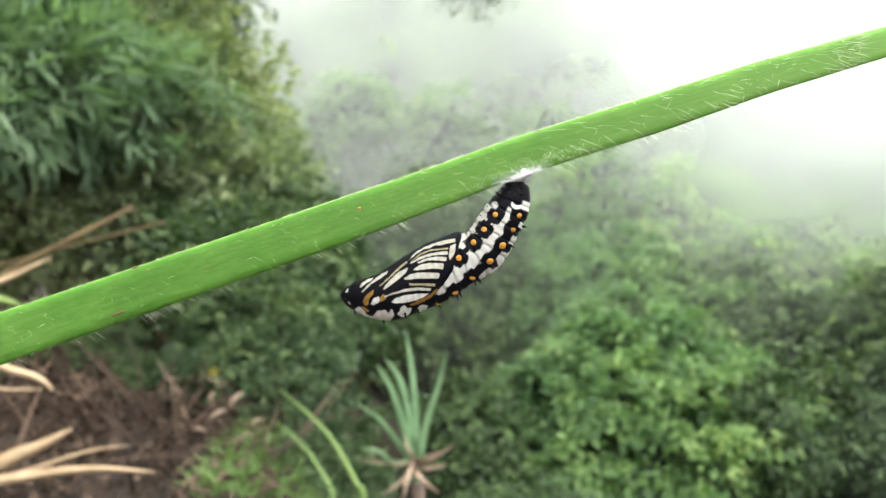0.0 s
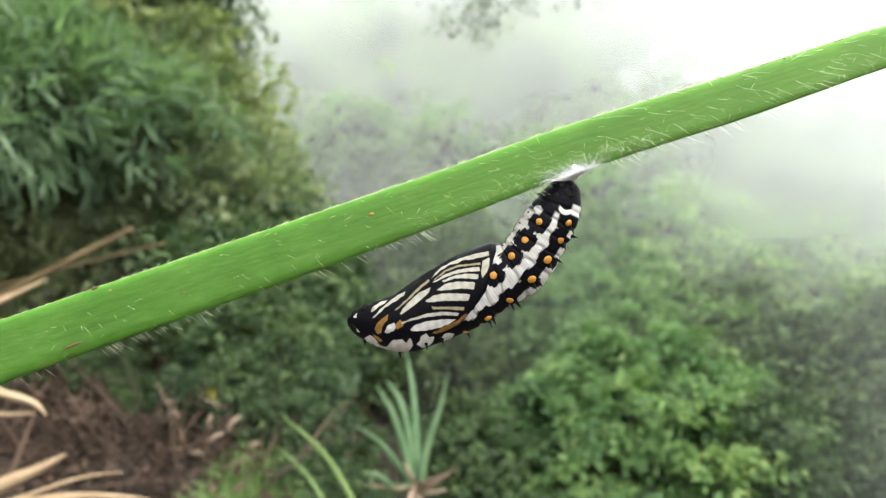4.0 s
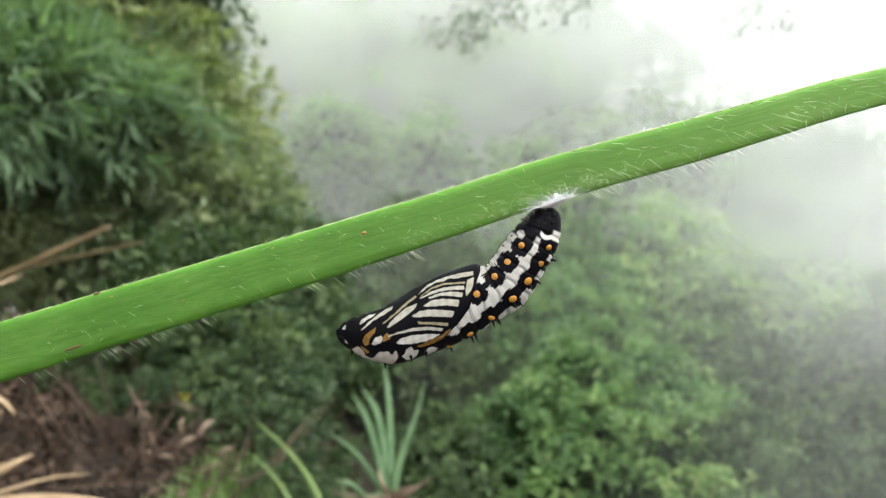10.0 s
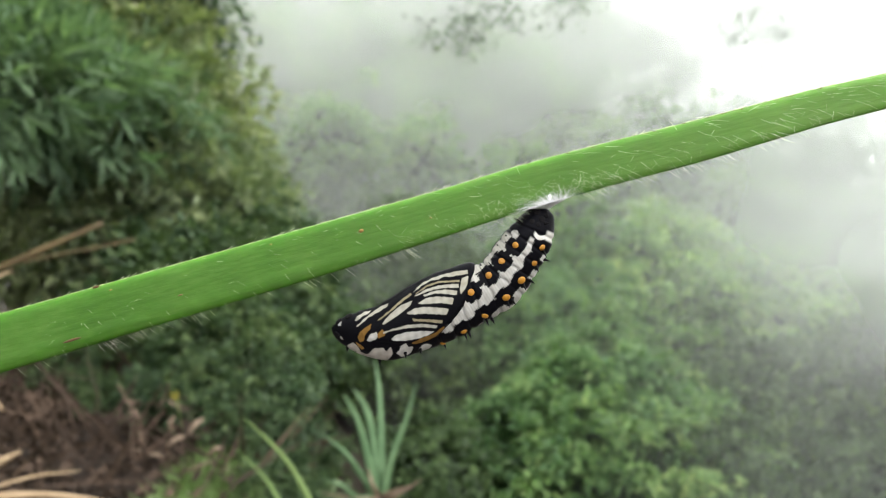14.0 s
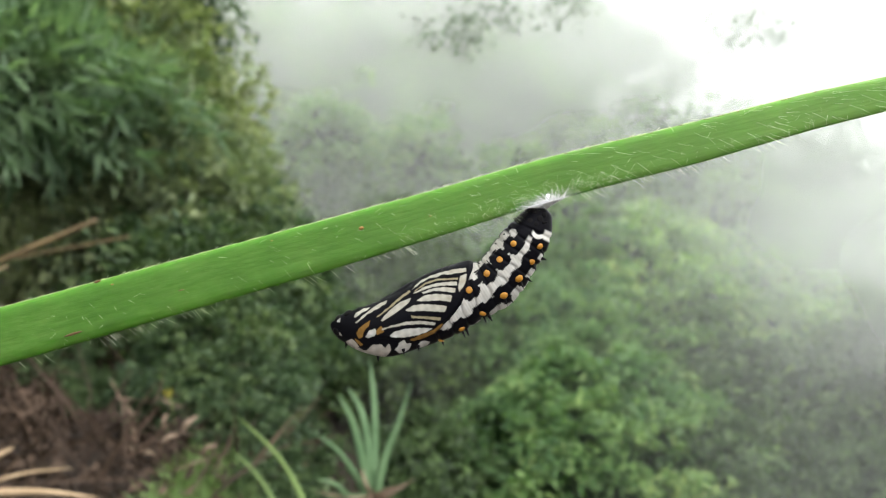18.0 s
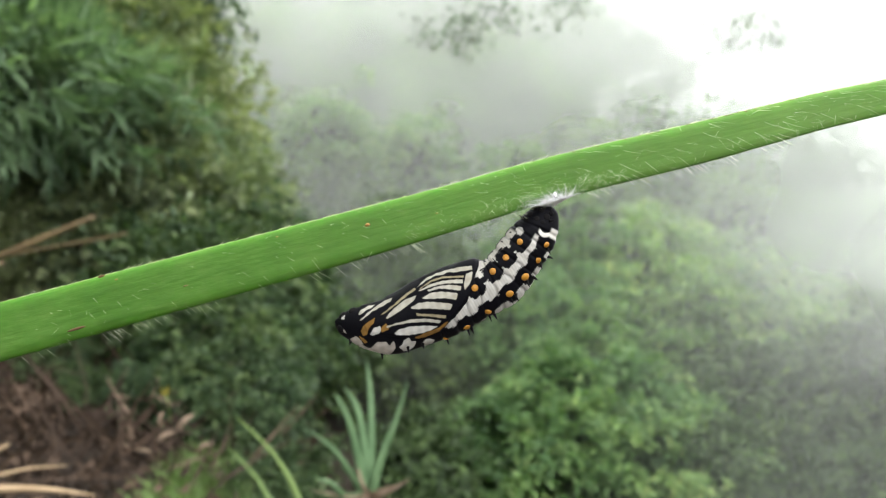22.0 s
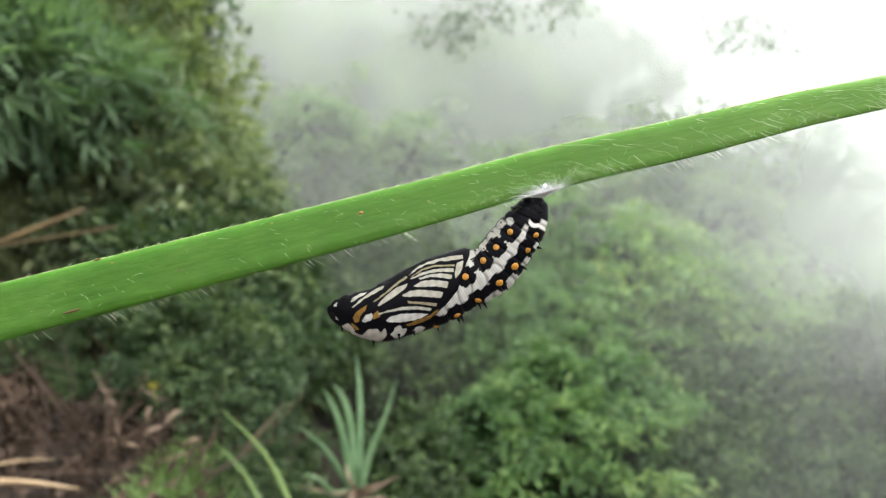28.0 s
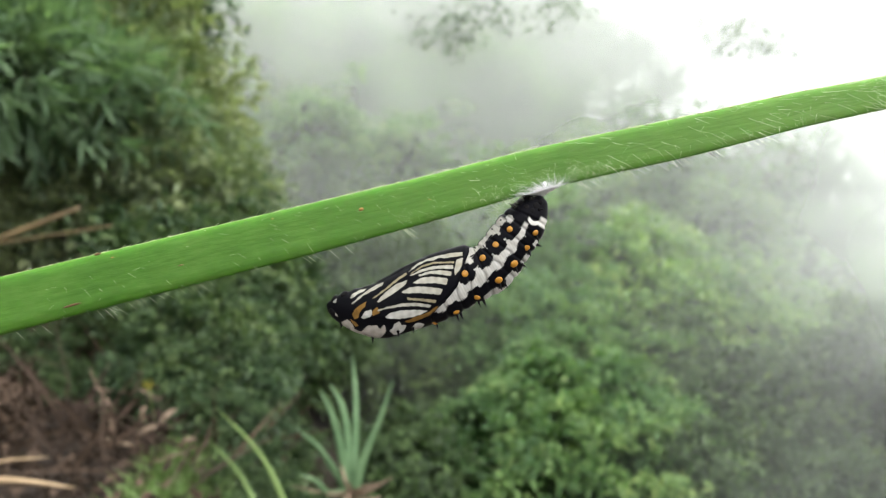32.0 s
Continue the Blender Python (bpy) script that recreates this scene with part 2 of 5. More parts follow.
def build_ground():
    far = np.array([70, 100, 150, 240, 420, 800, 1500, 3000.0])
    near = np.arange(0, 60.1, 1.0)
    fine = np.arange(-4, 4, 0.2)
    xs = np.unique(np.round(np.concatenate([-far, -near, fine, near, far]), 3))
    ys = np.unique(np.round(np.concatenate([-far, -near[::3], np.arange(-3, 9, 0.2), near, far]), 3))
    gx, gy = np.meshgrid(xs, ys)
    v = np.stack([gx, gy, ground_z(gx, gy)], -1).reshape(-1, 3)
    nx = len(xs)
    i, j = np.meshgrid(np.arange(len(ys) - 1), np.arange(nx - 1), indexing="ij")
    a = (i * nx + j).ravel()
    ob = new("ground", mesh("ground", v, np.stack([a, a + 1, a + nx + 1, a + nx], 1), SOIL))
    tagged(ob, "brown leaf-littered soil of a steep wooded slope", "ground", kind="structure")


build_ground()

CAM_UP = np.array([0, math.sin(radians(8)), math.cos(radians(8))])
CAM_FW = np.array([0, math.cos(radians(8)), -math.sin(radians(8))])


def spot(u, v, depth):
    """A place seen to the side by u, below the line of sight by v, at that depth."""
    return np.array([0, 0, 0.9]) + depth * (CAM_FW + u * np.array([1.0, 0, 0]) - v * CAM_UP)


# ---------------------------------------------------------------- foliage


def leaf_mesh(name, pos, way, up, length, width, mat, fold=0.18, sag=0.22):
    """One mesh of many folded, drooping leaves: base, two shoulders, midrib and tip each."""
    way = unit(way)
    side = unit(np.cross(way, up))
    nor = np.cross(side, way)
    L, W = length[:, None], width[:, None]
    b = pos
    mid = pos + way * L * 0.48 - nor * W * fold
    le = pos + way * L * 0.42 + side * W * 0.5 + nor * W * fold
    ri = pos + way * L * 0.42 - side * W * 0.5 + nor * W * fold
    tip = pos + way * L - nor * L * sag
    v = np.stack([b, le, mid, ri, tip], 1).reshape(-1, 3)
    k = (np.arange(len(pos)) * 5)[:, None]
    f = (np.array([[0, 3, 2], [0, 2, 1], [2, 3, 4], [2, 4, 1]])[None] + k[:, :, None]).reshape(-1, 3)
    me = bpy.data.meshes.new(name)
    me.vertices.add(len(v))
    me.vertices.foreach_set("co", v.ravel())
    me.loops.add(len(f) * 3)
    me.loops.foreach_set("vertex_index", f.ravel())
    me.polygons.add(len(f))
    me.polygons.foreach_set("loop_start", np.arange(0, len(f) * 3, 3))
    me.materials.append(mat)
    me.update(calc_edges=True)
    return me


def crown(name, rng, radii, clumps, per, clump_r, leaf, mat, droop=0.5, hollow=0.55, lance=0.38, low=-0.6, whorl=1, sag=0.22):
    """A crown of leafy sprays set unevenly over an ellipsoid, centred at 0."""
    d = unit(rng.normal(size=(clumps * 3, 3)))
    d = d[d[:, 2] > low][:clumps]
    lump = 0.72 + 0.40 * np.sin(3.1 * d[:, 0] + 4 * rng.random()) * np.cos(2.7 * d[:, 1] + 1.3 * d[:, 2])
    c = d * (hollow + (1 - hollow) * rng.random((len(d), 1)) ** 0.6) * lump[:, None] * np.asarray(radii)
    k = len(c)
    spray = unit(d + rng.normal(scale=0.5, size=(k, 3)) + np.array([0, 0, -0.2]))
    t = rng.random((k, per, 1))
    size = clump_r * (0.6 + 0.8 * rng.random((k, 1, 1)))
    p = c[:, None] + spray[:, None] * (t - 0.35) * size * 1.6 + rng.normal(scale=0.36, size=(k, per, 3)) * size * np.array([1, 1, 0.6]) + np.array([0, 0, -1.0]) * (t**2) * size * droop
    way = spray[:, None] * 0.7 + rng.normal(scale=0.6, size=(k, per, 3)) + np.array([0, 0, -droop])
    up = np.array([0, 0, 1.0]) + rng.normal(scale=0.45, size=(k, per, 3)) + 0.4 * spray[:, None]
    if whorl > 1:  # leaves spring in small stars from one point
        p = np.repeat(p[:, ::whorl], whorl, 1)[:, :per]
        way = way * 0.55 + np.repeat(spray[:, None] * 0.8 + rng.normal(scale=0.5, size=(k, per, 3)), 1, 1)
    n = k * per
    L = leaf * (0.6 + 0.8 * rng.random(n))
    return leaf_mesh(name, p.reshape(n, 3), way.reshape(n, 3), up.reshape(n, 3), L, L * lance * (0.8 + 0.4 * rng.random(n)), mat, 0.18, sag)


def canopy(name, rng, radii, boughs, sprays, per, reach, leaf, mat, lance=0.42, lift=0.3, dense=90):
    """An uneven crown of several boughs, each set with arching, drooping leafy sprays; and inner leaves coloured dark
    for its shade.
    """
    R = np.asarray(radii, float)
    out = unit(rng.normal(size=(boughs, 3)) * (1, 1, 0.75) + (0, 0, lift))
    at = out * R * rng.uniform(0.28, 0.66, (boughs, 1))
    big = rng.uniform(0.30, 0.60, boughs)
    i = rng.integers(0, boughs, sprays)
    e = unit(rng.normal(size=(sprays, 3)) + 0.9 * out[i] + (0, 0, 0.45))
    c = at[i] + e * R * big[i][:, None] * rng.uniform(0.70, 1.02, (sprays, 1))
    way = unit(e * (1, 1, 0.55) + rng.normal(scale=0.32, size=(sprays, 3)))
    size = reach * rng.uniform(0.5, 1.5, (sprays, 1, 1))
    t = rng.random((sprays, per, 1)) ** 0.75
    p = c[:, None] + way[:, None] * t * size - np.array([0, 0, 0.62]) * t * t * size + rng.normal(size=(sprays, per, 3)) * size * (0.10 + 0.20 * t) * (1, 1, 0.55)
    lw = way[:, None] * 0.8 + rng.normal(scale=0.55, size=(sprays, per, 3)) - np.array([0, 0, 0.75]) * t
    up = np.array([0, 0, 1.0]) + 0.5 * e[:, None] + rng.normal(scale=0.35, size=(sprays, per, 3))
    n = sprays * per
    L = leaf * (0.55 + 0.9 * rng.random(n))
    leaves = leaf_mesh(name, p.reshape(n, 3), lw.reshape(n, 3), up.reshape(n, 3), L, L * lance * (0.8 + 0.4 * rng.random(n)), mat, 0.10, 0.16)
    # big inner leaves fill the boughs, their dark colour standing for shade
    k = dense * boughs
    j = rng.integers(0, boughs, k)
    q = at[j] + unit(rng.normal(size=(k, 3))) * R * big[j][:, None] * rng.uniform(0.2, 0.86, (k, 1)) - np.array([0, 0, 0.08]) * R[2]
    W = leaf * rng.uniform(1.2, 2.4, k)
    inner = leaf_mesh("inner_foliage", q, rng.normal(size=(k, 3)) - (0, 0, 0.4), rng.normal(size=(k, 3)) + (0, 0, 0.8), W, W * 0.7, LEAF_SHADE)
    return leaves, inner


def woody(rng, height, spread, r0, limbs, base_z=0.0):
    """Pieces of a tapered trunk and its limbs, for one mesh each."""
    k = 6
    z = np.linspace(-0.3, height, k)
    bend = np.cumsum(rng.normal(scale=0.06 * height / k, size=(k, 2)), 0)
    path = np.column_stack([bend, z])
    trunk = tube(spline(path, 14), np.linspace(r0, r0 * 0.35, 14), 9, ridge=0.05)
    out = []
    for i in range(limbs):
        h = height * (0.3 + 0.6 * rng.random())
        a = 2 * math.pi * (i / limbs + 0.15 * rng.random())
        w = np.array([math.cos(a), math.sin(a), 0])
        s = np.array([np.interp(h, z, path[:, 0]), np.interp(h, z, path[:, 1]), h])
        e = s + w * spread * (0.6 + 0.4 * rng.random()) + np.array([0, 0, height * 0.25])
        mid = (s + e) / 2 + np.array([0, 0, 0.12 * height]) + rng.normal(scale=0.05 * height, size=3)
        out.append(tube(spline([s, mid, e], 8), np.linspace(r0 * 0.4, r0 * 0.1, 8), 6))
    return trunk, out


def make_tree(name, seed, label, category, height, radii, clumps, per, clump_r, leaf, mat, group="", r0=0.08, limbs=5, cz=0.75, boughs=0, **kw):
    rng = np.random.default_rng(seed)
    ob = thing(name, label, category, group)
    tr, li = woody(rng, height * 0.8, radii[0] * 0.7, r0, limbs)
    part("trunk", mesh("trunk", *tr, BARK), ob)
    for q in li:
        part("limb", mesh("limb", *q, BARK), ob)
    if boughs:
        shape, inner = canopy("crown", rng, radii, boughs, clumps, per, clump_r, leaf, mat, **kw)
        part("inner_foliage", inner, ob, "inner leaves coloured dark for the shade inside the crown").location = (0, 0, height * cz)
    else:
        shape = crown("crown", rng, radii, clumps, per, clump_r, leaf, mat, **kw)
    cr = part("crown", shape, ob)
    cr.location = (0, 0, height * cz)
    return ob


def stand(ob, x, y, turn=0.0, scale=1.0, sink=0.0):
    ob.matrix_basis = pose(x, y, float(ground_z(x, y)) - sink, 0, 0, turn) @ Matrix.Scale(scale, 4)
    return ob


def again(ob, x, y, turn, scale, sink=0.0):
    """A copy of a tree, standing elsewhere."""
    c = copy_thing(ob, Matrix())
    return stand(c, x, y, turn, scale, sink)


# far slope: rounded broadleaf trees and shrubs, thinning along the ridge
SLOPE = "trees of the misty slope"
hill_a = make_tree("broadleaf_tree", 11, "rounded green broadleaf tree on the misty slope", "tree", 4.0, (2.0, 2.0, 1.7), 130, 48, 0.55, 0.20, LEAF_TREE, SLOPE, boughs=9)
hill_b = make_tree("broadleaf_tree", 12, "tall loose green tree on the misty slope", "tree", 5.0, (1.7, 1.7, 2.3), 120, 48, 0.60, 0.20, LEAF_TREE, SLOPE, r0=0.1, boughs=10)
hill_c = make_tree("broadleaf_shrub", 13, "dense bright green shrub on the slope below", "shrub", 2.4, (1.5, 1.5, 1.3), 170, 54, 0.40, 0.125, LEAF_SPUR, "shrubs of the slope below", r0=0.05, boughs=9)
hill_e = make_tree("broadleaf_shrub", 15, "uneven green shrub, leaf colour darkened for the slope's shade", "shrub", 2.2, (1.3, 1.3, 1.3), 130, 50, 0.40, 0.115, LEAF_HOLLOW_SHADE, "shrubs of the slope below", r0=0.05, boughs=8)
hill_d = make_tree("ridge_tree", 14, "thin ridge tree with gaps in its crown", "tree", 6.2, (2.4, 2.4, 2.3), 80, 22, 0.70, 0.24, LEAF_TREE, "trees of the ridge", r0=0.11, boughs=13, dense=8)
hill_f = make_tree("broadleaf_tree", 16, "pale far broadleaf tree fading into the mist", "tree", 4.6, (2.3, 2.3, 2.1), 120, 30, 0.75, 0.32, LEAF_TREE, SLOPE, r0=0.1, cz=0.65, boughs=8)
hill_g = make_tree("broadleaf_tree", 17, "green tree, the hollow's shade put into its leaf colour", "tree", 4.4, (1.8, 1.8, 1.9), 120, 46, 0.55, 0.18, LEAF_HOLLOW_SHADE, SLOPE, boughs=9)
hill_t = make_tree("ridge_tree", 18, "tall thin tree with a gappy crown on the open slope", "tree", 9.4, (2.3, 2.3, 2.4), 90, 24, 0.70, 0.22, LEAF_SPUR, "trees of the ridge", r0=0.13, boughs=13, dense=10)
KINDS = {"t": (hill_t, 7.05), "g": (hill_g, 3.3), "f": (hill_f, 3.0), "a": (hill_a, 3.0), "b": (hill_b, 3.75), "c": (hill_c, 1.8), "d": (hill_d, 4.65), "e": (hill_e, 1.65)}


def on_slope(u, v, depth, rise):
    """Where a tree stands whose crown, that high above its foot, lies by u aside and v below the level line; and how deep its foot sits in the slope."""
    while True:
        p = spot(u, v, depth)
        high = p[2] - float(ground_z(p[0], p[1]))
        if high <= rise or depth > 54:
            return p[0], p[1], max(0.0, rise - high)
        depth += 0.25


def plant_slope():
    rng = random.Random(5)
    used = set()

    def put(k, x, y, s, sink=0.0):
        ob = KINDS[k][0]
        if k in used:
            again(ob, x, y, rng.uniform(0, 360), s, sink)
        else:
            used.add(k)
            stand(ob, x, y, rng.uniform(0, 360), s, sink)

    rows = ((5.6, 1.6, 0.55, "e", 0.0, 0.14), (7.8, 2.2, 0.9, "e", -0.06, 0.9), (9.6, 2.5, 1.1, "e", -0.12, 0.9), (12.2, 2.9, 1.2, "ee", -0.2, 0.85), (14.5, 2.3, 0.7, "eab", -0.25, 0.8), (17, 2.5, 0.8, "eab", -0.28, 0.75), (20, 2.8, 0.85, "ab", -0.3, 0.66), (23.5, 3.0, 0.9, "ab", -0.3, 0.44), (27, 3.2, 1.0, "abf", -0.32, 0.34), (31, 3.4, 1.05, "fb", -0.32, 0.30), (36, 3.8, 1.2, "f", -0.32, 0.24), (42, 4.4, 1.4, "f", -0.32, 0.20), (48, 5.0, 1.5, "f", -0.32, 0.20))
    for y, step, size, kinds, lo, hi in rows:
        x = lo * y
        while x < hi * y:
            kind, more = rng.choice(kinds), 1.0
            if 9 < y < 13 and 0.08 < x / y < 0.36 or y < 8 and 0.14 < x / y < 0.34:  # kept free for the bright spur
                x += step
                continue
            # shade of the hollow beside the thicket, put in as darker leaves
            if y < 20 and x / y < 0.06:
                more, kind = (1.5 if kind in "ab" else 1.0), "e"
            put(kind, x + rng.uniform(-0.35, 0.35) * step, y * (1 + rng.uniform(-0.05, 0.05)), more * size * rng.uniform(0.75, 1.25), 0.15)
            x += step
    # the far brow is closed by a last row of trees
    for i in range(13):
        u = -0.30 + 0.042 * i
        put("f", u * 52, 52 + rng.uniform(-1.5, 1.5), rng.uniform(1.3, 1.9), 0.3)
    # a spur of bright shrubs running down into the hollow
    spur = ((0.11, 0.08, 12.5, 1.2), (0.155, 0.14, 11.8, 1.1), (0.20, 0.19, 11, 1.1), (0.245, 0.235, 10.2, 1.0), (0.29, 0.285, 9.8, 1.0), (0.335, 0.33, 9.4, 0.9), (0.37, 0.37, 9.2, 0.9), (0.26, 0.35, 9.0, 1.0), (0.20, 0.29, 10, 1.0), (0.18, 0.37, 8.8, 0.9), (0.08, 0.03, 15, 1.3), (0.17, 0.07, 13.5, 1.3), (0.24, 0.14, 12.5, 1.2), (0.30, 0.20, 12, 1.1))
    # lighter-leaved crowns at its upper end and at the open end of the slope
    light_leaved = (("a", 0.24, 0.00, 18, 1.0), ("b", 0.31, 0.04, 17, 1.0), ("a", 0.36, -0.02, 21, 1.1), ("a", 0.43, 0.00, 22, 1.2), ("b", 0.49, -0.01, 23, 1.1), ("a", 0.55, 0.02, 22, 1.2), ("a", 0.60, 0.06, 20, 1.1), ("a", 0.63, 0.12, 17, 1.0), ("a", 0.36, 0.09, 15, 1.0), ("b", 0.44, 0.08, 17, 1.0), ("a", 0.51, 0.11, 16, 1.1), ("a", 0.57, 0.16, 14.5, 1.0))
    # shade in the hollow and at its open side, put in as dark-leaved trees
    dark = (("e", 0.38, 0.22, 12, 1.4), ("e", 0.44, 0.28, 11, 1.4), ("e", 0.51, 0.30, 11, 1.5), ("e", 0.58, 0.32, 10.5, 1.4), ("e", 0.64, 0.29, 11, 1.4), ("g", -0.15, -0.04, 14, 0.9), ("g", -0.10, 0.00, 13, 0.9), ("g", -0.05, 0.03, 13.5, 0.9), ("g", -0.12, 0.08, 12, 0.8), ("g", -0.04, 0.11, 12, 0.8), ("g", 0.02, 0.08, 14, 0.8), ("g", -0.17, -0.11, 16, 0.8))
    for k, u, v, depth, s in (*(("c", *q) for q in spur), *light_leaved, *dark):
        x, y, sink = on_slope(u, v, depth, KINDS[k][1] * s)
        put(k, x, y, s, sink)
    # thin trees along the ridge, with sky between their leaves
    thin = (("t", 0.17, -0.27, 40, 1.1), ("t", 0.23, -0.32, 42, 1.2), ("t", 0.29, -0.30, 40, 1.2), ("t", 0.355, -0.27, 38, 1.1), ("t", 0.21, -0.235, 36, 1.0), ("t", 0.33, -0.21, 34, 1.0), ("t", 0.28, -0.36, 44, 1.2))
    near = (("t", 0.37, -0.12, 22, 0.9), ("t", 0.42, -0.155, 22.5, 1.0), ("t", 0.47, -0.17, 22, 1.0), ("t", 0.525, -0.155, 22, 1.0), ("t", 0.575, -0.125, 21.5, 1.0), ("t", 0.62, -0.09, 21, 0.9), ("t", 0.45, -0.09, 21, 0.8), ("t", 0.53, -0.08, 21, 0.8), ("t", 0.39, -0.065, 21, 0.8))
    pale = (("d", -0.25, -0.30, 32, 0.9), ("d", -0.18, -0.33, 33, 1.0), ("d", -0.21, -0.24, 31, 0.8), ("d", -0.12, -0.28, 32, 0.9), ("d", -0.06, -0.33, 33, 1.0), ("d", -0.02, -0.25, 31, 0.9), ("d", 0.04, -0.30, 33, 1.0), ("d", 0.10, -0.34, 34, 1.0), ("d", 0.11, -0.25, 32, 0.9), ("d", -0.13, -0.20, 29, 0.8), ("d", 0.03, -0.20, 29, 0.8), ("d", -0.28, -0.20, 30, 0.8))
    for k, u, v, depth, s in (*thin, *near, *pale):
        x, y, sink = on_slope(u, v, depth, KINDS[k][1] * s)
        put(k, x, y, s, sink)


plant_slope()


def build_carpet():
    """Leafy undergrowth that hides the soil between the trees of the slope."""
    rng = np.random.default_rng(51)
    # the near carpet's dark leaf colour holds the hollow's shade too
    for k, y0, y1, left, mat, lab in ((16000, 6.5, 17.0, -0.10, LEAF_HOLLOW_SHADE, "green undergrowth coloured dark for the hollow's shade"), (38000, 17.0, 56.0, -0.40, LEAF_TREE, "green undergrowth covering the slope between the trees")):
        y = y0 + (y1 - y0) * rng.random(k) ** 1.2
        x = y * rng.uniform(left, 0.95, k)
        p = np.column_stack([x, y, ground_z(x, y) + (0.10 + 0.016 * y) * rng.random(k)])
        L = (0.10 + 0.0085 * y) * rng.uniform(0.6, 1.5, k)
        me = leaf_mesh("slope_undergrowth", p, rng.normal(size=(k, 3)) * (1, 1, 0.4), np.array([0, -0.3, 1.0]) + rng.normal(scale=0.5, size=(k, 3)), L, L * 0.5, mat)
        tagged(new("slope_undergrowth", me), lab, "undergrowth", kind="stuff")


build_carpet()

# the thicket beside the stem
bush = make_tree("thicket_shrub", 21, "grey-green thicket shrub with small dull leaves", "shrub", 2.4, (1.05, 0.9, 1.35), 360, 36, 0.20, 0.095, LEAF_BUSH, "shrubs of the thicket", r0=0.03, limbs=7, droop=0.45, cz=0.6, low=-0.9, lance=0.30, hollow=0.7, whorl=5, sag=0.12)
stand(bush, -2.55, 4.2, 10, 1.0)
# the last three stand out of view, added to shade the bank
for x, y, a, s in ((-1.95, 4.5, 80, 0.85), (-2.2, 4.75, 215, 1.05), (-3.1, 4.4, 140, 1.15), (-2.55, 5.4, 200, 1.2), (-3.2, 5.8, 250, 1.4), (-4.2, 5.4, 300, 1.5), (-1.85, 5.0, 20, 0.8), (-2.3, 3.7, 120, 0.6), (-3.3, 3.9, 33, 0.9), (-1.40, 4.3, 250, 0.60), (-1.85, 4.15, 170, 0.8), (-1.12, 4.15, 310, 0.40), (-1.55, 3.8, 75, 0.50), (-1.30, 3.95, 150, 0.48), (-1.9, 3.9, 20, 0.55), (-1.05, 3.95, 265, 0.34), (-2.7, 1.5, 15, 0.95), (-2.5, 0.3, 95, 1.0), (-3.4, 2.5, 205, 1.1)):
    again(bush, x, y, a, s)
low = make_tree("undergrowth_bush", 22, "low dark green leafy bush at the thicket's foot", "shrub", 1.0, (0.7, 0.6, 0.55), 210, 36, 0.15, 0.066, LEAF_UNDER, "bushes of the undergrowth", r0=0.02, limbs=5, low=-0.8, cz=0.55, lance=0.45, hollow=0.6, whorl=4, droop=0.4)
stand(low, -1.15, 3.6, 0, 0.85)
for x, y, a, s in ((-1.30, 3.2, 70, 0.6), (-1.0, 3.1, 10, 0.65), (-1.6, 3.5, 170, 0.5), (-0.95, 3.3, 200, 0.7), (-1.9, 3.4, 60, 0.4), (-1.2, 2.75, 33, 0.45), (-0.95, 2.55, 93, 0.42), (-0.80, 2.75, 240, 0.5), (-1.2, 3.3, 20, 0.55), (-0.9, 2.9, 100, 0.4), (-1.75, 2.75, 50, 0.28), (-1.45, 2.45, 150, 0.22), (-1.95, 2.5, 210, 0.24), (-1.2, 2.2, 300, 0.16), (-0.84, 2.4, 40, 0.42), (-0.66, 2.3, 110, 0.40), (-0.76, 2.12, 190, 0.30), (-0.80, 2.06, 20, 0.24), (-0.96, 2.2, 75, 0.26), (-0.60, 1.98, 130, 0.24), (-0.50, 1.75, 210, 0.20), (-0.43, 1.95, 20, 0.26), (-0.52, 2.2, 300, 0.32), (-0.62, 2.5, 160, 0.36), (-0.40, 1.72, 100, 0.17)):
    again(low, x, y, a, s)
bam = make_tree("bamboo_clump", 23, "bamboo clump with drooping narrow blue-green leaves", "bamboo", 2.9, (1.5, 0.8, 0.95), 420, 18, 0.26, 0.27, LEAF_BAMBOO, "", r0=0.018, limbs=6, droop=0.55, lance=0.10, hollow=0.6, cz=0.8, whorl=6, sag=0.06)
stand(bam, -2.5, 3.3, 0, 0.62)
again(bam, -2.05, 3.65, 60, 0.62)
tall = make_tree("overhanging_tree", 24, "dark leafy tree rising above the thicket", "tree", 4.6, (1.1, 1.0, 1.1), 270, 28, 0.28, 0.10, LEAF_DARK, "", r0=0.06, limbs=6, cz=0.8)
stand(tall, -2.45, 5.0, 0, 1.0)
again(tall, -3.3, 5.0, 100, 0.95)
again(tall, -2.4, 5.2, 60, 0.80)

# ---------------------------------------------------------------- mist banks


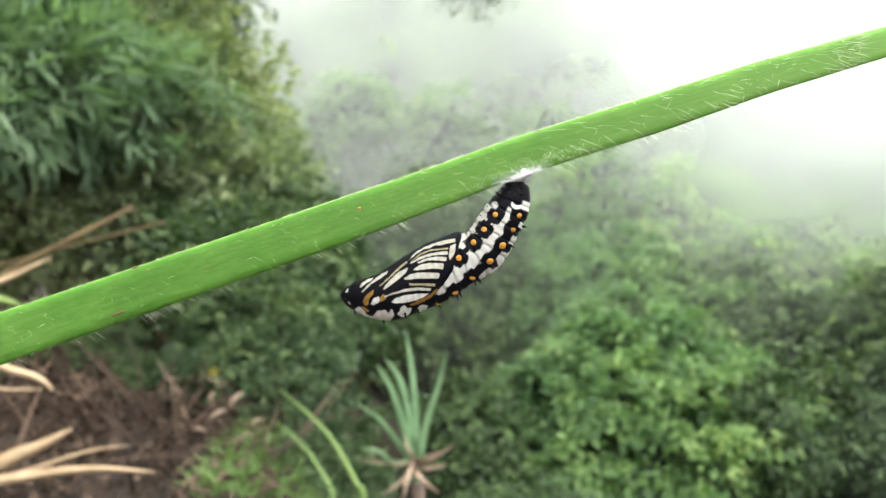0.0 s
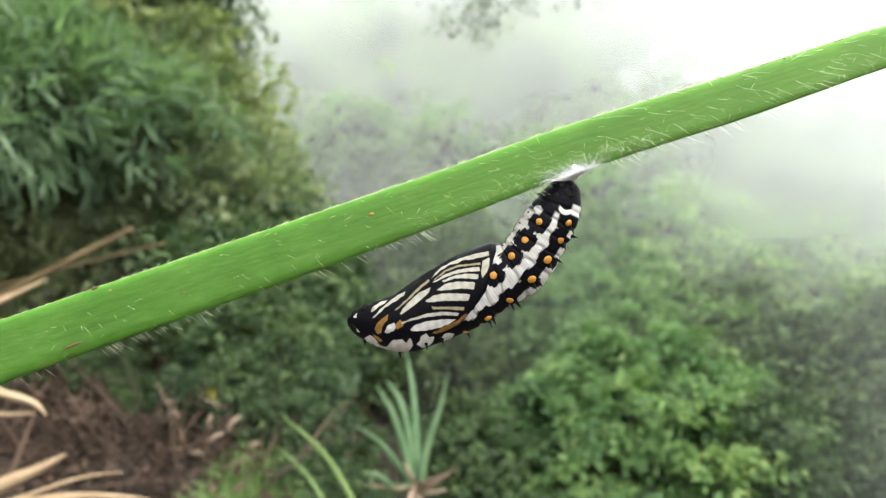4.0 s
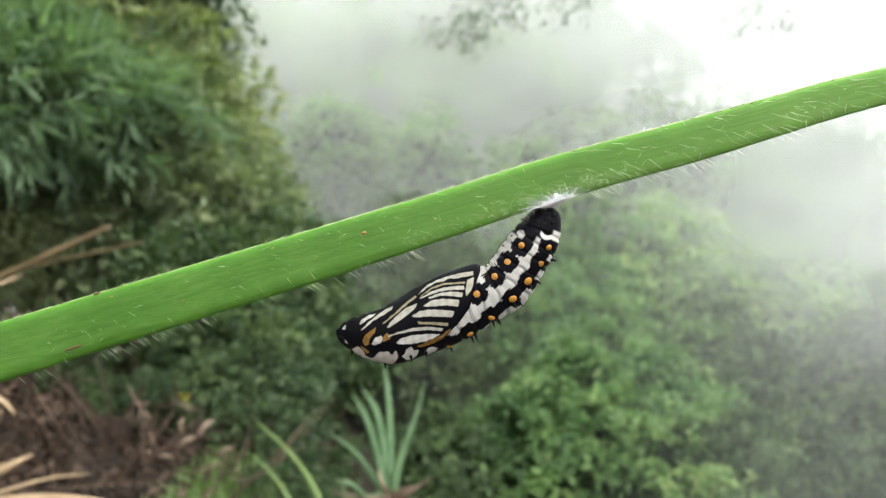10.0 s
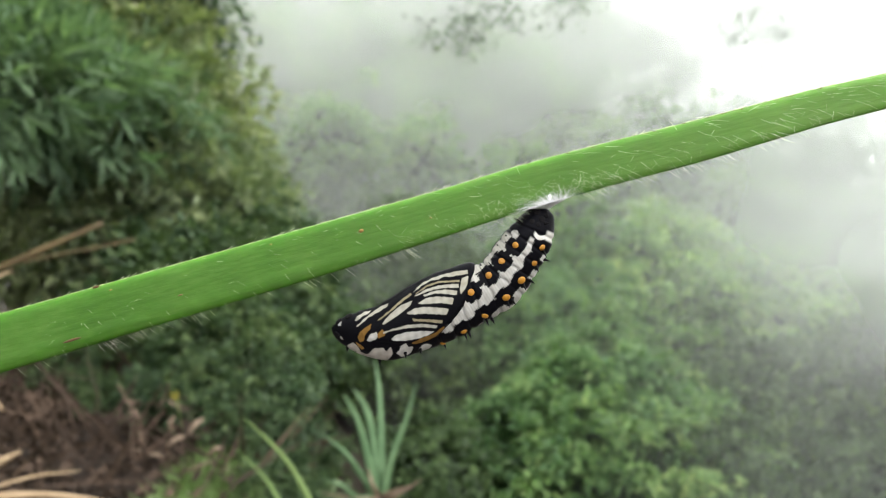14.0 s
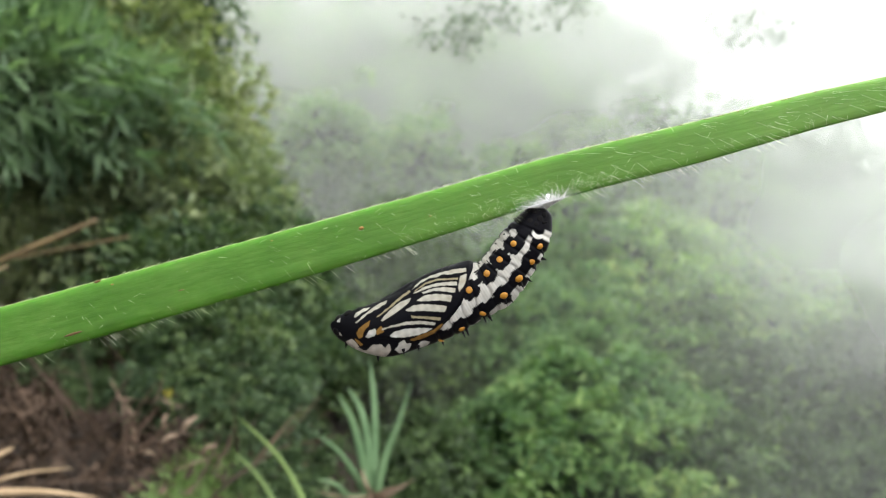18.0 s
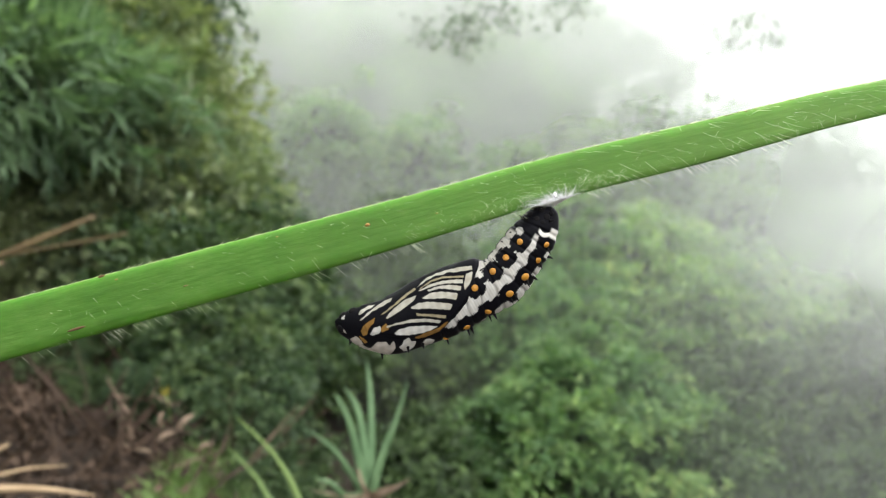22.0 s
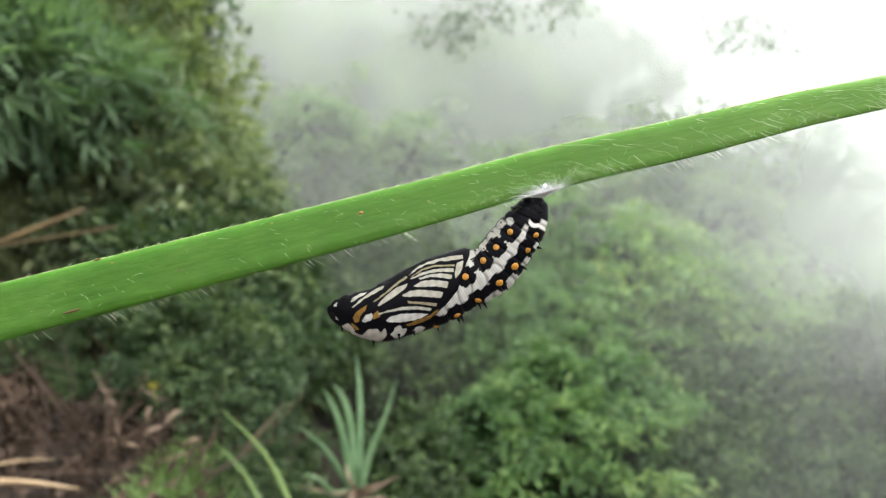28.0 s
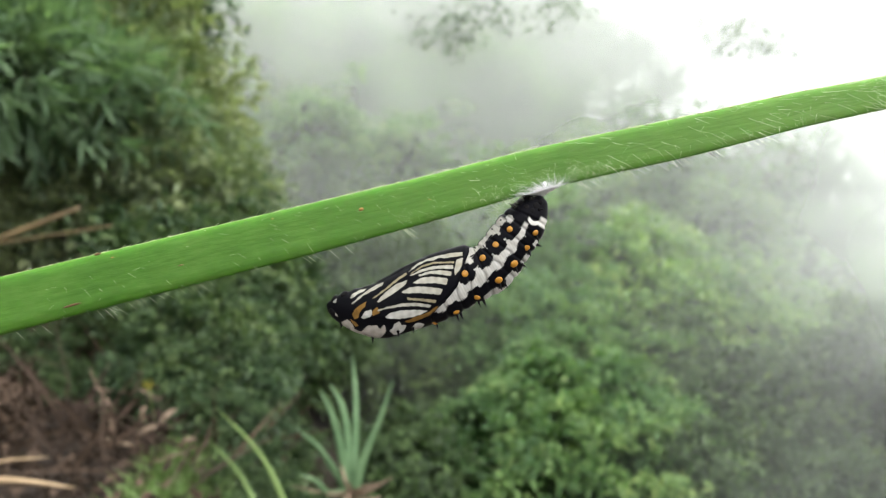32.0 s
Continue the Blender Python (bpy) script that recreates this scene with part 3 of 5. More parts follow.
def mist_material(name, amount, scale, foot, least, head=None, side=None):
    """A veil that is thin at its foot and full above; head: where it thins out again; side: where it begins across."""
    m, n, l = material(name)
    n.remove(n["Principled BSDF"])
    f = noise_tex(n, l, scale, 3, 0.5, stretch=(1, 1, 1.6))
    tc = n.new("ShaderNodeTexCoord")
    sx = n.new("ShaderNodeSeparateXYZ")
    l.new(tc.outputs["Object"], sx.inputs[0])

    def fade(source, a, b, lo, hi, soft="SMOOTHSTEP"):
        mr = n.new("ShaderNodeMapRange")
        mr.interpolation_type = soft
        for key, val in (("From Min", a), ("From Max", b), ("To Min", lo), ("To Max", hi)):
            mr.inputs[key].default_value = val
        l.new(source, mr.inputs["Value"])
        return mr.outputs["Result"]

    cover = fade(f, 0.3, 0.7, amount * 0.55, min(0.97, amount * 1.45), "LINEAR")
    for source, span, lo, hi in ((sx.outputs["Z"], foot, least, 1.0), (sx.outputs["Z"], head, 1.0, 0.0), (sx.outputs["X"], side, 0.0, 1.0)):
        if span:
            mu = n.new("ShaderNodeMath")
            mu.operation = "MULTIPLY"
            l.new(cover, mu.inputs[0])
            l.new(fade(source, *span, lo, hi), mu.inputs[1])
            cover = mu.outputs[0]
    d, t, tp, m1, m2 = (n.new("ShaderNode" + k) for k in ("BsdfDiffuse", "BsdfTranslucent", "BsdfTransparent", "MixShader", "MixShader"))
    d.inputs["Color"].default_value = t.inputs["Color"].default_value = (0.965, 0.99, 0.96, 1)
    m1.inputs["Fac"].default_value = 0.5
    l.new(d.outputs[0], m1.inputs[1])
    l.new(t.outputs[0], m1.inputs[2])
    l.new(cover, m2.inputs["Fac"])
    l.new(tp.outputs[0], m2.inputs[1])
    l.new(m1.outputs[0], m2.inputs[2])
    l.new(m2.outputs[0], n["Material Output"].inputs["Surface"])
    return m


MIST = []


def mist_bank(y, z, tilt, mat):
    w, h = 3.6 * y, 2.2 * y
    nx, nz = 24, 12
    v = [(w * (i / nx - 0.5), 0.03 * y * math.sin(5 * i / nx + 3 * j / nz), h * (j / nz - 0.5)) for j in range(nz + 1) for i in range(nx + 1)]
    f = [(j * (nx + 1) + i, j * (nx + 1) + i + 1, (j + 1) * (nx + 1) + i + 1, (j + 1) * (nx + 1) + i) for j in range(nz) for i in range(nx)]
    ob = new("mist_bank", mesh("mist_bank", v, f, mat))
    ob.matrix_basis = pose(0, y, z, tilt)
    tagged(ob, "thin drifting bank of pale grey mist", "mist", "mist banks", "stuff")
    MIST.append((ob, tilt))


def veil(y, amount, scale, top, bottom, left, right, least=0.0):
    """An upright bank: it fades in downward over top, out over bottom and in over left to right, as shares of its distance."""
    mist_bank(y, 0.9 - 0.14 * y, 0, mist_material("mist", amount, scale, (-bottom[1] * y, -bottom[0] * y), least, (-top[1] * y, -top[0] * y), (left * y, right * y)))


# mist before the open end of the slope
veil(13.4, 0.34, 0.14, (-0.60, -0.40), (-0.10, 0.26), 0.12, 0.55, 0.05)
# a thin veil over the hollow's open side, the bank at its edge, and the one that hides the ridge at first
veil(4.9, 0.15, 0.30, (-0.30, -0.02), (0.12, 0.38), 0.16, 0.60, 0.55)
veil(5.4, 0.56, 0.26, (-0.20, 0.02), (0.02, 0.26), 0.44, 0.84, 0.12)
veil(17.6, 0.52, 0.10, (-0.70, -0.50), (-0.22, 0.06), 0.05, 0.45)
for y, amount, scale, least in ((11.2, 0.14, 0.16, 0.10), (16.4, 0.23, 0.12, 0.35), (24.5, 0.34, 0.08, 0.55), (34.8, 0.36, 0.05, 0.7), (64, 0.98, 0.03, 0.9)):
    mist_bank(y, 0.2, -25, mist_material("mist", amount, scale, (-0.5 * y, 0.5 * y), least))

# ---------------------------------------------------------------- the hairy stem

STEM_O = np.array([-0.000414, 0.057272, 0.888829])
STEM_X, STEM_Z = np.array([4.806e-05, 9.7e-07, -1.51e-06]), np.array([1.35e-06, 7.05e-06, 4.756e-05])
STEM_D = unit(np.cross(STEM_Z, STEM_X)) * -1.0
STEM_D = STEM_D * np.sign(STEM_D[1])
STEM_U = 4.78e-05
FLAT = 0.34


def stem_material():
    m, n, l = material("hairy_green_stem")
    bs = n["Principled BSDF"]
    ridges = noise_tex(n, l, 1.0, 3, 0.5, coord="UV", stretch=(9.0, 34.0, 1))
    blotch = noise_tex(n, l, 110, 6, 0.65)
    r = ramp(n, [(0.36, (0.046, 0.130, 0.010)), (0.5, (0.060, 0.155, 0.014)), (0.66, (0.088, 0.192, 0.027))])
    k = n.new("ShaderNodeMath")
    k.operation = "MULTIPLY_ADD"
    l.new(ridges, k.inputs[0])
    k.inputs[1].default_value = 0.32
    h = n.new("ShaderNodeMath")
    h.operation = "MULTIPLY"
    l.new(blotch, h.inputs[0])
    h.inputs[1].default_value = 0.68
    l.new(h.outputs[0], k.inputs[2])
    l.new(k.outputs[0], r.inputs["Fac"])
    # paler towards the tip
    tc = n.new("ShaderNodeTexCoord")
    sx = n.new("ShaderNodeSeparateXYZ")
    l.new(tc.outputs["Object"], sx.inputs[0])
    tip_pale = n.new("ShaderNodeMapRange")
    tip_pale.inputs["From Min"].default_value, tip_pale.inputs["From Max"].default_value = -0.025, 0.04
    tip_pale.inputs["To Max"].default_value = 0.36
    l.new(sx.outputs["X"], tip_pale.inputs["Value"])
    l.new(mix_rgb(n, l, tip_pale.outputs["Result"], r.outputs["Color"], (0.20, 0.31, 0.085)), bs.inputs["Base Color"])
    bs.inputs["Roughness"].default_value = 0.62
    bs.inputs["Specular IOR Level"].default_value = 0.25
    bs.inputs["Subsurface Weight"].default_value = 0.75
    bs.inputs["Subsurface Radius"].default_value = (0.5, 1.0, 0.25)
    bs.inputs["Subsurface Scale"].default_value = 0.0035
    bump(n, l, ridges, bs, 0.5, 0.00012)
    return m


STEM_MAT = stem_material()
HAIR = plain_material("pale_hair", (0.42, 0.52, 0.27), (0.78, 0.82, 0.60), 300, 0.45)
RIM = plain_material("pale_rim", (0.20, 0.33, 0.08), (0.52, 0.62, 0.30), 500, 0.5)
SPECK = plain_material("tan_speck", (0.20, 0.10, 0.02), (0.42, 0.27, 0.08), 900, 0.7)
SCAR = plain_material("brown_scar", (0.05, 0.026, 0.010), (0.15, 0.080, 0.030), 900, 0.7)

# along the stem: across, up, half-width
STEM_KEYS = [(-1250, -282, 59), (-1000, -199, 56.5), (-800, -134, 53.5), (-500, -34, 49), (-200, 66, 44.5), (0, 133, 41.5), (200, 201, 40.5), (466, 279, 40), (600, 321, 38), (768, 372, 35), (1150, 470, 29), (1650, 560, 20), (2100, 610, 9), (2300, 625, 2)]


def stem_at(a):
    """Centre height and half-width of the stem at a."""
    k = np.array(STEM_KEYS)
    c = spline(k, 400)
    return np.interp(a, c[:, 0], c[:, 1]), np.interp(a, c[:, 0], c[:, 2])


def underside(a):
    """The stem's lower half is a little deeper than its upper one around the chrysalis."""
    return 0.95 + 0.15 * np.exp(-(((np.asarray(a, float) + 130) / 420) ** 2))


def stem_point(a, b, d=0.0):
    return STEM_O + np.multiply.outer(a, STEM_X) + np.multiply.outer(b, STEM_Z) + np.multiply.outer(d, STEM_D * STEM_U)


def build_stem():
    ob = thing("stem", "bright green hairy plant stem slanting upward", "plant stem", at=tuple(STEM_O))
    c = spline(STEM_KEYS, 260)
    p = stem_point(c[:, 0], c[:, 1])
    r = c[:, 2] * STEM_U
    # towards the root it bends down to the ground
    root = spline([p[0], p[0] + (-0.05, 0.004, -0.045), p[0] + (-0.17, 0.02, -0.28), (-0.33, 0.10, 0.30), (-0.36, 0.12, float(ground_z(-0.36, 0.12)) - 0.03)], 60)[::-1]
    p = np.vstack([root[:-1], p])
    r = np.concatenate([np.linspace(0.0042, r[0], len(root) - 1), r])
    sides = 64
    tan = unit(np.gradient(p, axis=0))
    e1 = unit(np.cross(tan, -STEM_D))
    e1 = e1 * np.sign(e1[:, 2:3] + 1e-9)
    e2 = unit(np.cross(e1, tan))
    e2 = e2 * np.sign((e2 @ STEM_D))[:, None]
    th = np.linspace(0, 2 * math.pi, sides, endpoint=False)
    # a flattened section with rounded corners and fine ribs
    k = 1 / (np.abs(np.cos(th)) ** 4.4 + np.abs(np.sin(th)) ** 4.4) ** (1 / 4.4) * (1 + 0.006 * np.cos(26 * th))
    k = k * (1 + 0.05 * np.exp(-(((np.cos(th) + 0.52) / 0.10) ** 2)))
    under = np.concatenate([np.full(len(root) - 1, 0.95), underside(c[:, 0])])
    across = np.where(np.cos(th)[None] < 0, under[:, None], 1.0) * (np.cos(th) * k)[None]
    v = p[:, None] + r[:, None, None] * (across[:, :, None] * e1[:, None] + FLAT * (np.sin(th) * k)[None, :, None] * e2[:, None])
    n = len(p)
    f, uv = [], []
    run = np.concatenate([[0], np.cumsum(np.linalg.norm(np.diff(p, axis=0), axis=1))]) / 0.02
    for i in range(n - 1):
        for j in range(sides):
            q = (j + 1) % sides
            f.append((i * sides + j, i * sides + q, (i + 1) * sides + q, (i + 1) * sides + j))
            uv += [(run[i], j / sides), (run[i], (j + 1) / sides), (run[i + 1], (j + 1) / sides), (run[i + 1], j / sides)]
    f.append(tuple((n - 1) * sides + j for j in range(sides)))
    uv += [(0, 0)] * sides
    me = mesh("stalk", v.reshape(-1, 3) - STEM_O, f, STEM_MAT)
    layer = me.uv_layers.new(name="UVMap")
    layer.data.foreach_set("uv", np.array(uv).ravel())
    part("stalk", me, ob)
    # pale toothed rim along the upper edge
    a = np.linspace(-980, 900, 900)
    b, w = stem_at(a)
    slope = np.gradient(b, a)
    rng = np.random.default_rng(3)
    nx, nz = -slope / np.sqrt(1 + slope**2), 1 / np.sqrt(1 + slope**2)
    lift = w * 0.985 + rng.normal(scale=0.3, size=len(a))
    pt = stem_point(a + nx * lift, b + nz * lift, -3.0 + 0 * a) - STEM_O
    part("rim", mesh("rim", *tube(pt, (0.9 + 0.9 * np.abs(np.sin(a * 0.07)) * rng.random(len(a))) * STEM_U, 5), RIM), ob, "thin pale rim along the stem's upper edge")
    # hairs
    hair = []

    def add_hair(a0, ang, lean, length, thick, updown):
        b0, w0 = stem_at(a0)
        s = 0.32
        # position on the section
        y, x = math.sin(ang), math.cos(ang)
        k = 1 / (abs(x) ** 4.4 + abs(y) ** 4.4) ** (1 / 4.4)
        base = stem_point(a0 - s * x * k * w0, b0 + x * k * w0 * (float(underside(a0)) if x < 0 else 1.0), -FLAT * 0.98 * y * k * w0) - STEM_O
        out = unit(STEM_X * (-s * x) / 4.8e-05 + STEM_Z * x / 4.8e-05 - STEM_D * y)
        way = unit(out + lean * unit(STEM_X) + 0.15 * rng.normal(size=3) + updown * unit(STEM_Z))
        bend = rng.normal(scale=0.06, size=3)
        L = length * STEM_U
        q = np.array([base + way * L * t + bend * L * t * t for t in (-0.03, 0.35, 0.7, 1.0)])
        hair.append(tube(q, np.array([1.0, 0.75, 0.5, 0.12]) * thick * STEM_U, 4))

    for i in range(48):  # lower edge, in small groups leaning towards the tip
        g = rng.uniform(-980, 900)
        for j in range(rng.integers(1, 5)):
            add_hair(g + rng.normal(0, 9), math.pi - rng.uniform(-0.35, 0.5), rng.uniform(0.9, 1.7), rng.uniform(12, 32), rng.uniform(0.22, 0.40), -0.1)
    for i in range(120):  # upper edge, short
        add_hair(rng.uniform(-980, 900), rng.uniform(-0.4, 0.4), rng.uniform(0.8, 1.8), rng.uniform(3, 8), 0.5, 0.0)
    for i in range(430):  # the face, denser towards the tip and around the silk
        a0 = 900 - 1850 * rng.random() ** 2.6
        long = a0 > 250 and i % 2
        add_hair(a0, rng.uniform(0.5, 2.2) if long else rng.uniform(0.5, 2.7), rng.uniform(0.9, 2.0) * rng.choice((1, 1, 1, -0.5)), rng.uniform(24, 44) if long else rng.uniform(10, 24), rng.uniform(0.20, 0.34) if long else rng.uniform(0.11, 0.22), -1.1 * rng.random())
    for i in range(560):  # matted down on the lower face, thickest near the silk
        a0 = rng.normal(190, 75) if i % 3 else rng.uniform(-100, 700)
        x = -0.96 + abs(rng.normal(0, 0.42))
        if x > 0.8:
            continue
        b0, w0 = stem_at(a0)
        ang, L = rng.normal(-0.5, 0.8), rng.uniform(6, 18)
        t = np.linspace(0, 1, 4)
        pa = a0 - 0.32 * x * w0 + L * t * math.cos(ang)
        pb = b0 + x * w0 * float(underside(a0)) + L * t * math.sin(ang) + 2.5 * rng.normal() * t * t
        bb, ww = stem_at(pa)
        xx = np.clip((pb - bb) / (ww * underside(pa)), -0.985, 0.985)
        pd = -FLAT * ww * 1.05 * (1 - np.abs(xx) ** 4.4) ** (1 / 4.4) - 0.4 - 2.2 * rng.random() * t
        hair.append(tube(stem_point(pa, pb, pd) - STEM_O, np.array([1, 0.85, 0.6, 0.2]) * rng.uniform(0.08, 0.18) * STEM_U, 3))
    part("hairs", mesh("hairs", *joined(hair), HAIR), ob, "fine pale hairs on the stem", "stuff")
    # small scars: a brown streak and a speck
    marks = [(-672, -0.60, 17, 2.6), (-143, 0.22, 4.5, 3.2), (-474, -0.18, 5, 1.2), (-585, 0.72, 3.0, 1.2), (-610, 0.97, 6, 2.5), (-300, 0.72, 2.5, 1.0), (-20, -0.1, 2.0, 1.0)]
    marks += [(rng.uniform(60, 760), rng.uniform(0.93, 1.0), rng.uniform(1.2, 2.4), rng.uniform(0.9, 1.5)) for i in range(26)]
    for a0, x, ln, wd in marks:
        b0, w0 = stem_at(a0)
        y = -(max(0.0, 1 - abs(x) ** 4.4) ** (1 / 4.4)) * FLAT
        mid = np.array([a0 - 0.32 * x * w0, b0 + x * w0 * 0.95, y * w0])
        t = np.linspace(-1, 1, 9)
        q = stem_point(mid[0] + ln * t, mid[1] + 0.36 * ln * t, mid[2] - 0.3 + 0 * t) - STEM_O
        part("scar", mesh("scar", *tube(q, wd * STEM_U * np.sqrt(np.maximum(0.02, 1 - t * t)), 6), SPECK if ln < 5 and x < 0.9 else SCAR), ob, "small brown scar")
    return ob


build_stem()

# ---------------------------------------------------------------- the chrysalis

VIEW_O, VIEW_R, VIEW_U, VIEW_F = (np.array(q) for q in ([0.000258, 0.002882, 0.89974], [0.9993, 0.02018, -0.03143], [0.02814, 0.14654, 0.9888], [-0.02456, 0.989, -0.14587]))
PUPA_U = 5.1e-05
PUPA_D = VIEW_F * PUPA_U
PUPA_X, PUPA_Z = VIEW_R * PUPA_U, VIEW_U * PUPA_U


def body_place(a, b, d):
    """A place on the tilted chrysalis: across, up, and away from its middle plane, in twentieths of a millimetre."""
    a, b, d = np.broadcast_arrays(np.asarray(a, float), np.asarray(b, float), np.asarray(d, float))
    u, v = (a + 16) / 1152.0, (59 - b) / 1152.0
    deep = (59.2 - 10.2 * u + 10.4 * v) * 1e-3 + d * PUPA_U
    return VIEW_O + deep[..., None] * (VIEW_F + u[..., None] * VIEW_R - v[..., None] * VIEW_U)


PUPA_O = body_place(0, 0, 0)

# spine of the body from the head to the tail: across, up, half-width
BODY_KEYS = [(-194, -85, 3), (-188, -87, 12), (-176, -89, 23.5), (-154, -91, 34), (-127, -94, 43), (-92, -92, 52), (-61, -79, 55), (-22, -59.5, 60), (20, -40, 61), (64, -18, 55), (101, -3, 51), (121, 17, 50), (138.5, 45, 48), (154.5, 70, 46.5), (169, 92, 43), (179, 114, 37), (185, 131, 29.5), (188, 144, 22), (191, 152, 9)]
NS, NT = 640, 320
_c = spline(BODY_KEYS, 1500)
_run = np.concatenate([[0], np.cumsum(np.hypot(np.diff(_c[:, 0]), np.diff(_c[:, 1])))])
_run /= _run[-1]
BODY = np.column_stack([np.interp(np.linspace(0, 1, NS), _run, _c[:, i]) for i in range(3)])
BODY[:, 2] = np.maximum(BODY[:, 2], 1.0)
_t = np.gradient(BODY[:, :2], axis=0)
for _ in range(70):
    _t[1:-1] = (_t[:-2] + 2 * _t[1:-1] + _t[2:]) / 4
BODY_T = unit(_t)
BODY_N = np.column_stack([-BODY_T[:, 1], BODY_T[:, 0]])
S = np.linspace(0, 1, NS)
TH = np.linspace(0, 2 * math.pi, NT, endpoint=False)
# segment joints on the abdomen, as fractions of the body's length
JOINTS = np.array([0.375, 0.44, 0.50, 0.562, 0.624, 0.686, 0.746, 0.802, 0.852, 0.90])


def body_grid(lift=0.0, grooves=1.0):
    """Body surface: rows along it, columns round it. Column 0 is the upper (ventral) edge."""
    r = BODY[:, 2].copy()
    seg = np.zeros(NS)
    for j in JOINTS:
        seg += np.exp(-(((S - j) / 0.007) ** 2))
    r = r * (1 - 0.055 * grooves * seg) + lift
    deep = 0.86 + 0.06 * np.sin(S * 9)
    a = BODY[:, 0, None] + r[:, None] * np.cos(TH) * BODY_N[:, 0, None]
    b = BODY[:, 1, None] + r[:, None] * np.cos(TH) * BODY_N[:, 1, None]
    d = -(r * deep)[:, None] * np.sin(TH)[None, :]
    return a, b, d


def to_world(a, b, d):
    return body_place(a, b, d) - PUPA_O


BLACK, CREAM, WHITE, ORANGE, PINK, TAN = (np.array(c) for c in ((0.005, 0.005, 0.007), (0.52, 0.50, 0.43), (0.65, 0.635, 0.595), (0.30, 0.165, 0.045), (0.52, 0.475, 0.425), (0.36, 0.31, 0.20)))


def wing_edge(a, b):
    """Above zero inside the wing case, in the same units."""
    low = np.interp(a, (-152, -134, -100, -50, 0, 15, 35, 48, 56, 60, 68), (-78, -110, -113, -117, -98, -80, -57, -36, -10, 10, 32))
    return np.minimum(np.minimum(0.75 * (b - low), 66 - a), a + 152)


def spread(a, b, pts):
    """Cover (0 to 1) of a patch with the outline pts, its corners rounded off and its rim a little frayed."""
    p = np.array(pts, float)
    q = np.roll(p, -1, 0)
    p = np.stack([0.92 * p + 0.08 * q, 0.12 * p + 0.88 * q], 1).reshape(-1, 2)
    q = np.roll(p, -1, 0)
    cover = np.zeros(a.shape)
    box = (a > p[:, 0].min() - 3) & (a < p[:, 0].max() + 3) & (b > p[:, 1].min() - 3) & (b < p[:, 1].max() + 3)
    x, y = a[box], b[box]
    best, inside = np.full(x.shape, 1e9), np.zeros(x.shape, bool)
    for (x0, y0), (x1, y1) in zip(p, q):
        t = np.clip(((x - x0) * (x1 - x0) + (y - y0) * (y1 - y0)) / ((x1 - x0) ** 2 + (y1 - y0) ** 2 + 1e-9), 0, 1)
        best = np.minimum(best, np.hypot(x - x0 - t * (x1 - x0), y - y0 - t * (y1 - y0)))
        inside ^= ((y0 > y) != (y1 > y)) & (x < (x1 - x0) * (y - y0) / (y1 - y0 + 1e-9) + x0)
    fray = 0.5 * np.sin(0.31 * x + 0.23 * y) * np.sin(0.26 * y - 0.17 * x) + 0.12 * np.sin(0.8 * x - 0.5 * y)
    cover[box] = smooth(-0.8, 0.8, np.where(inside, best, -best) + fray)
    return cover


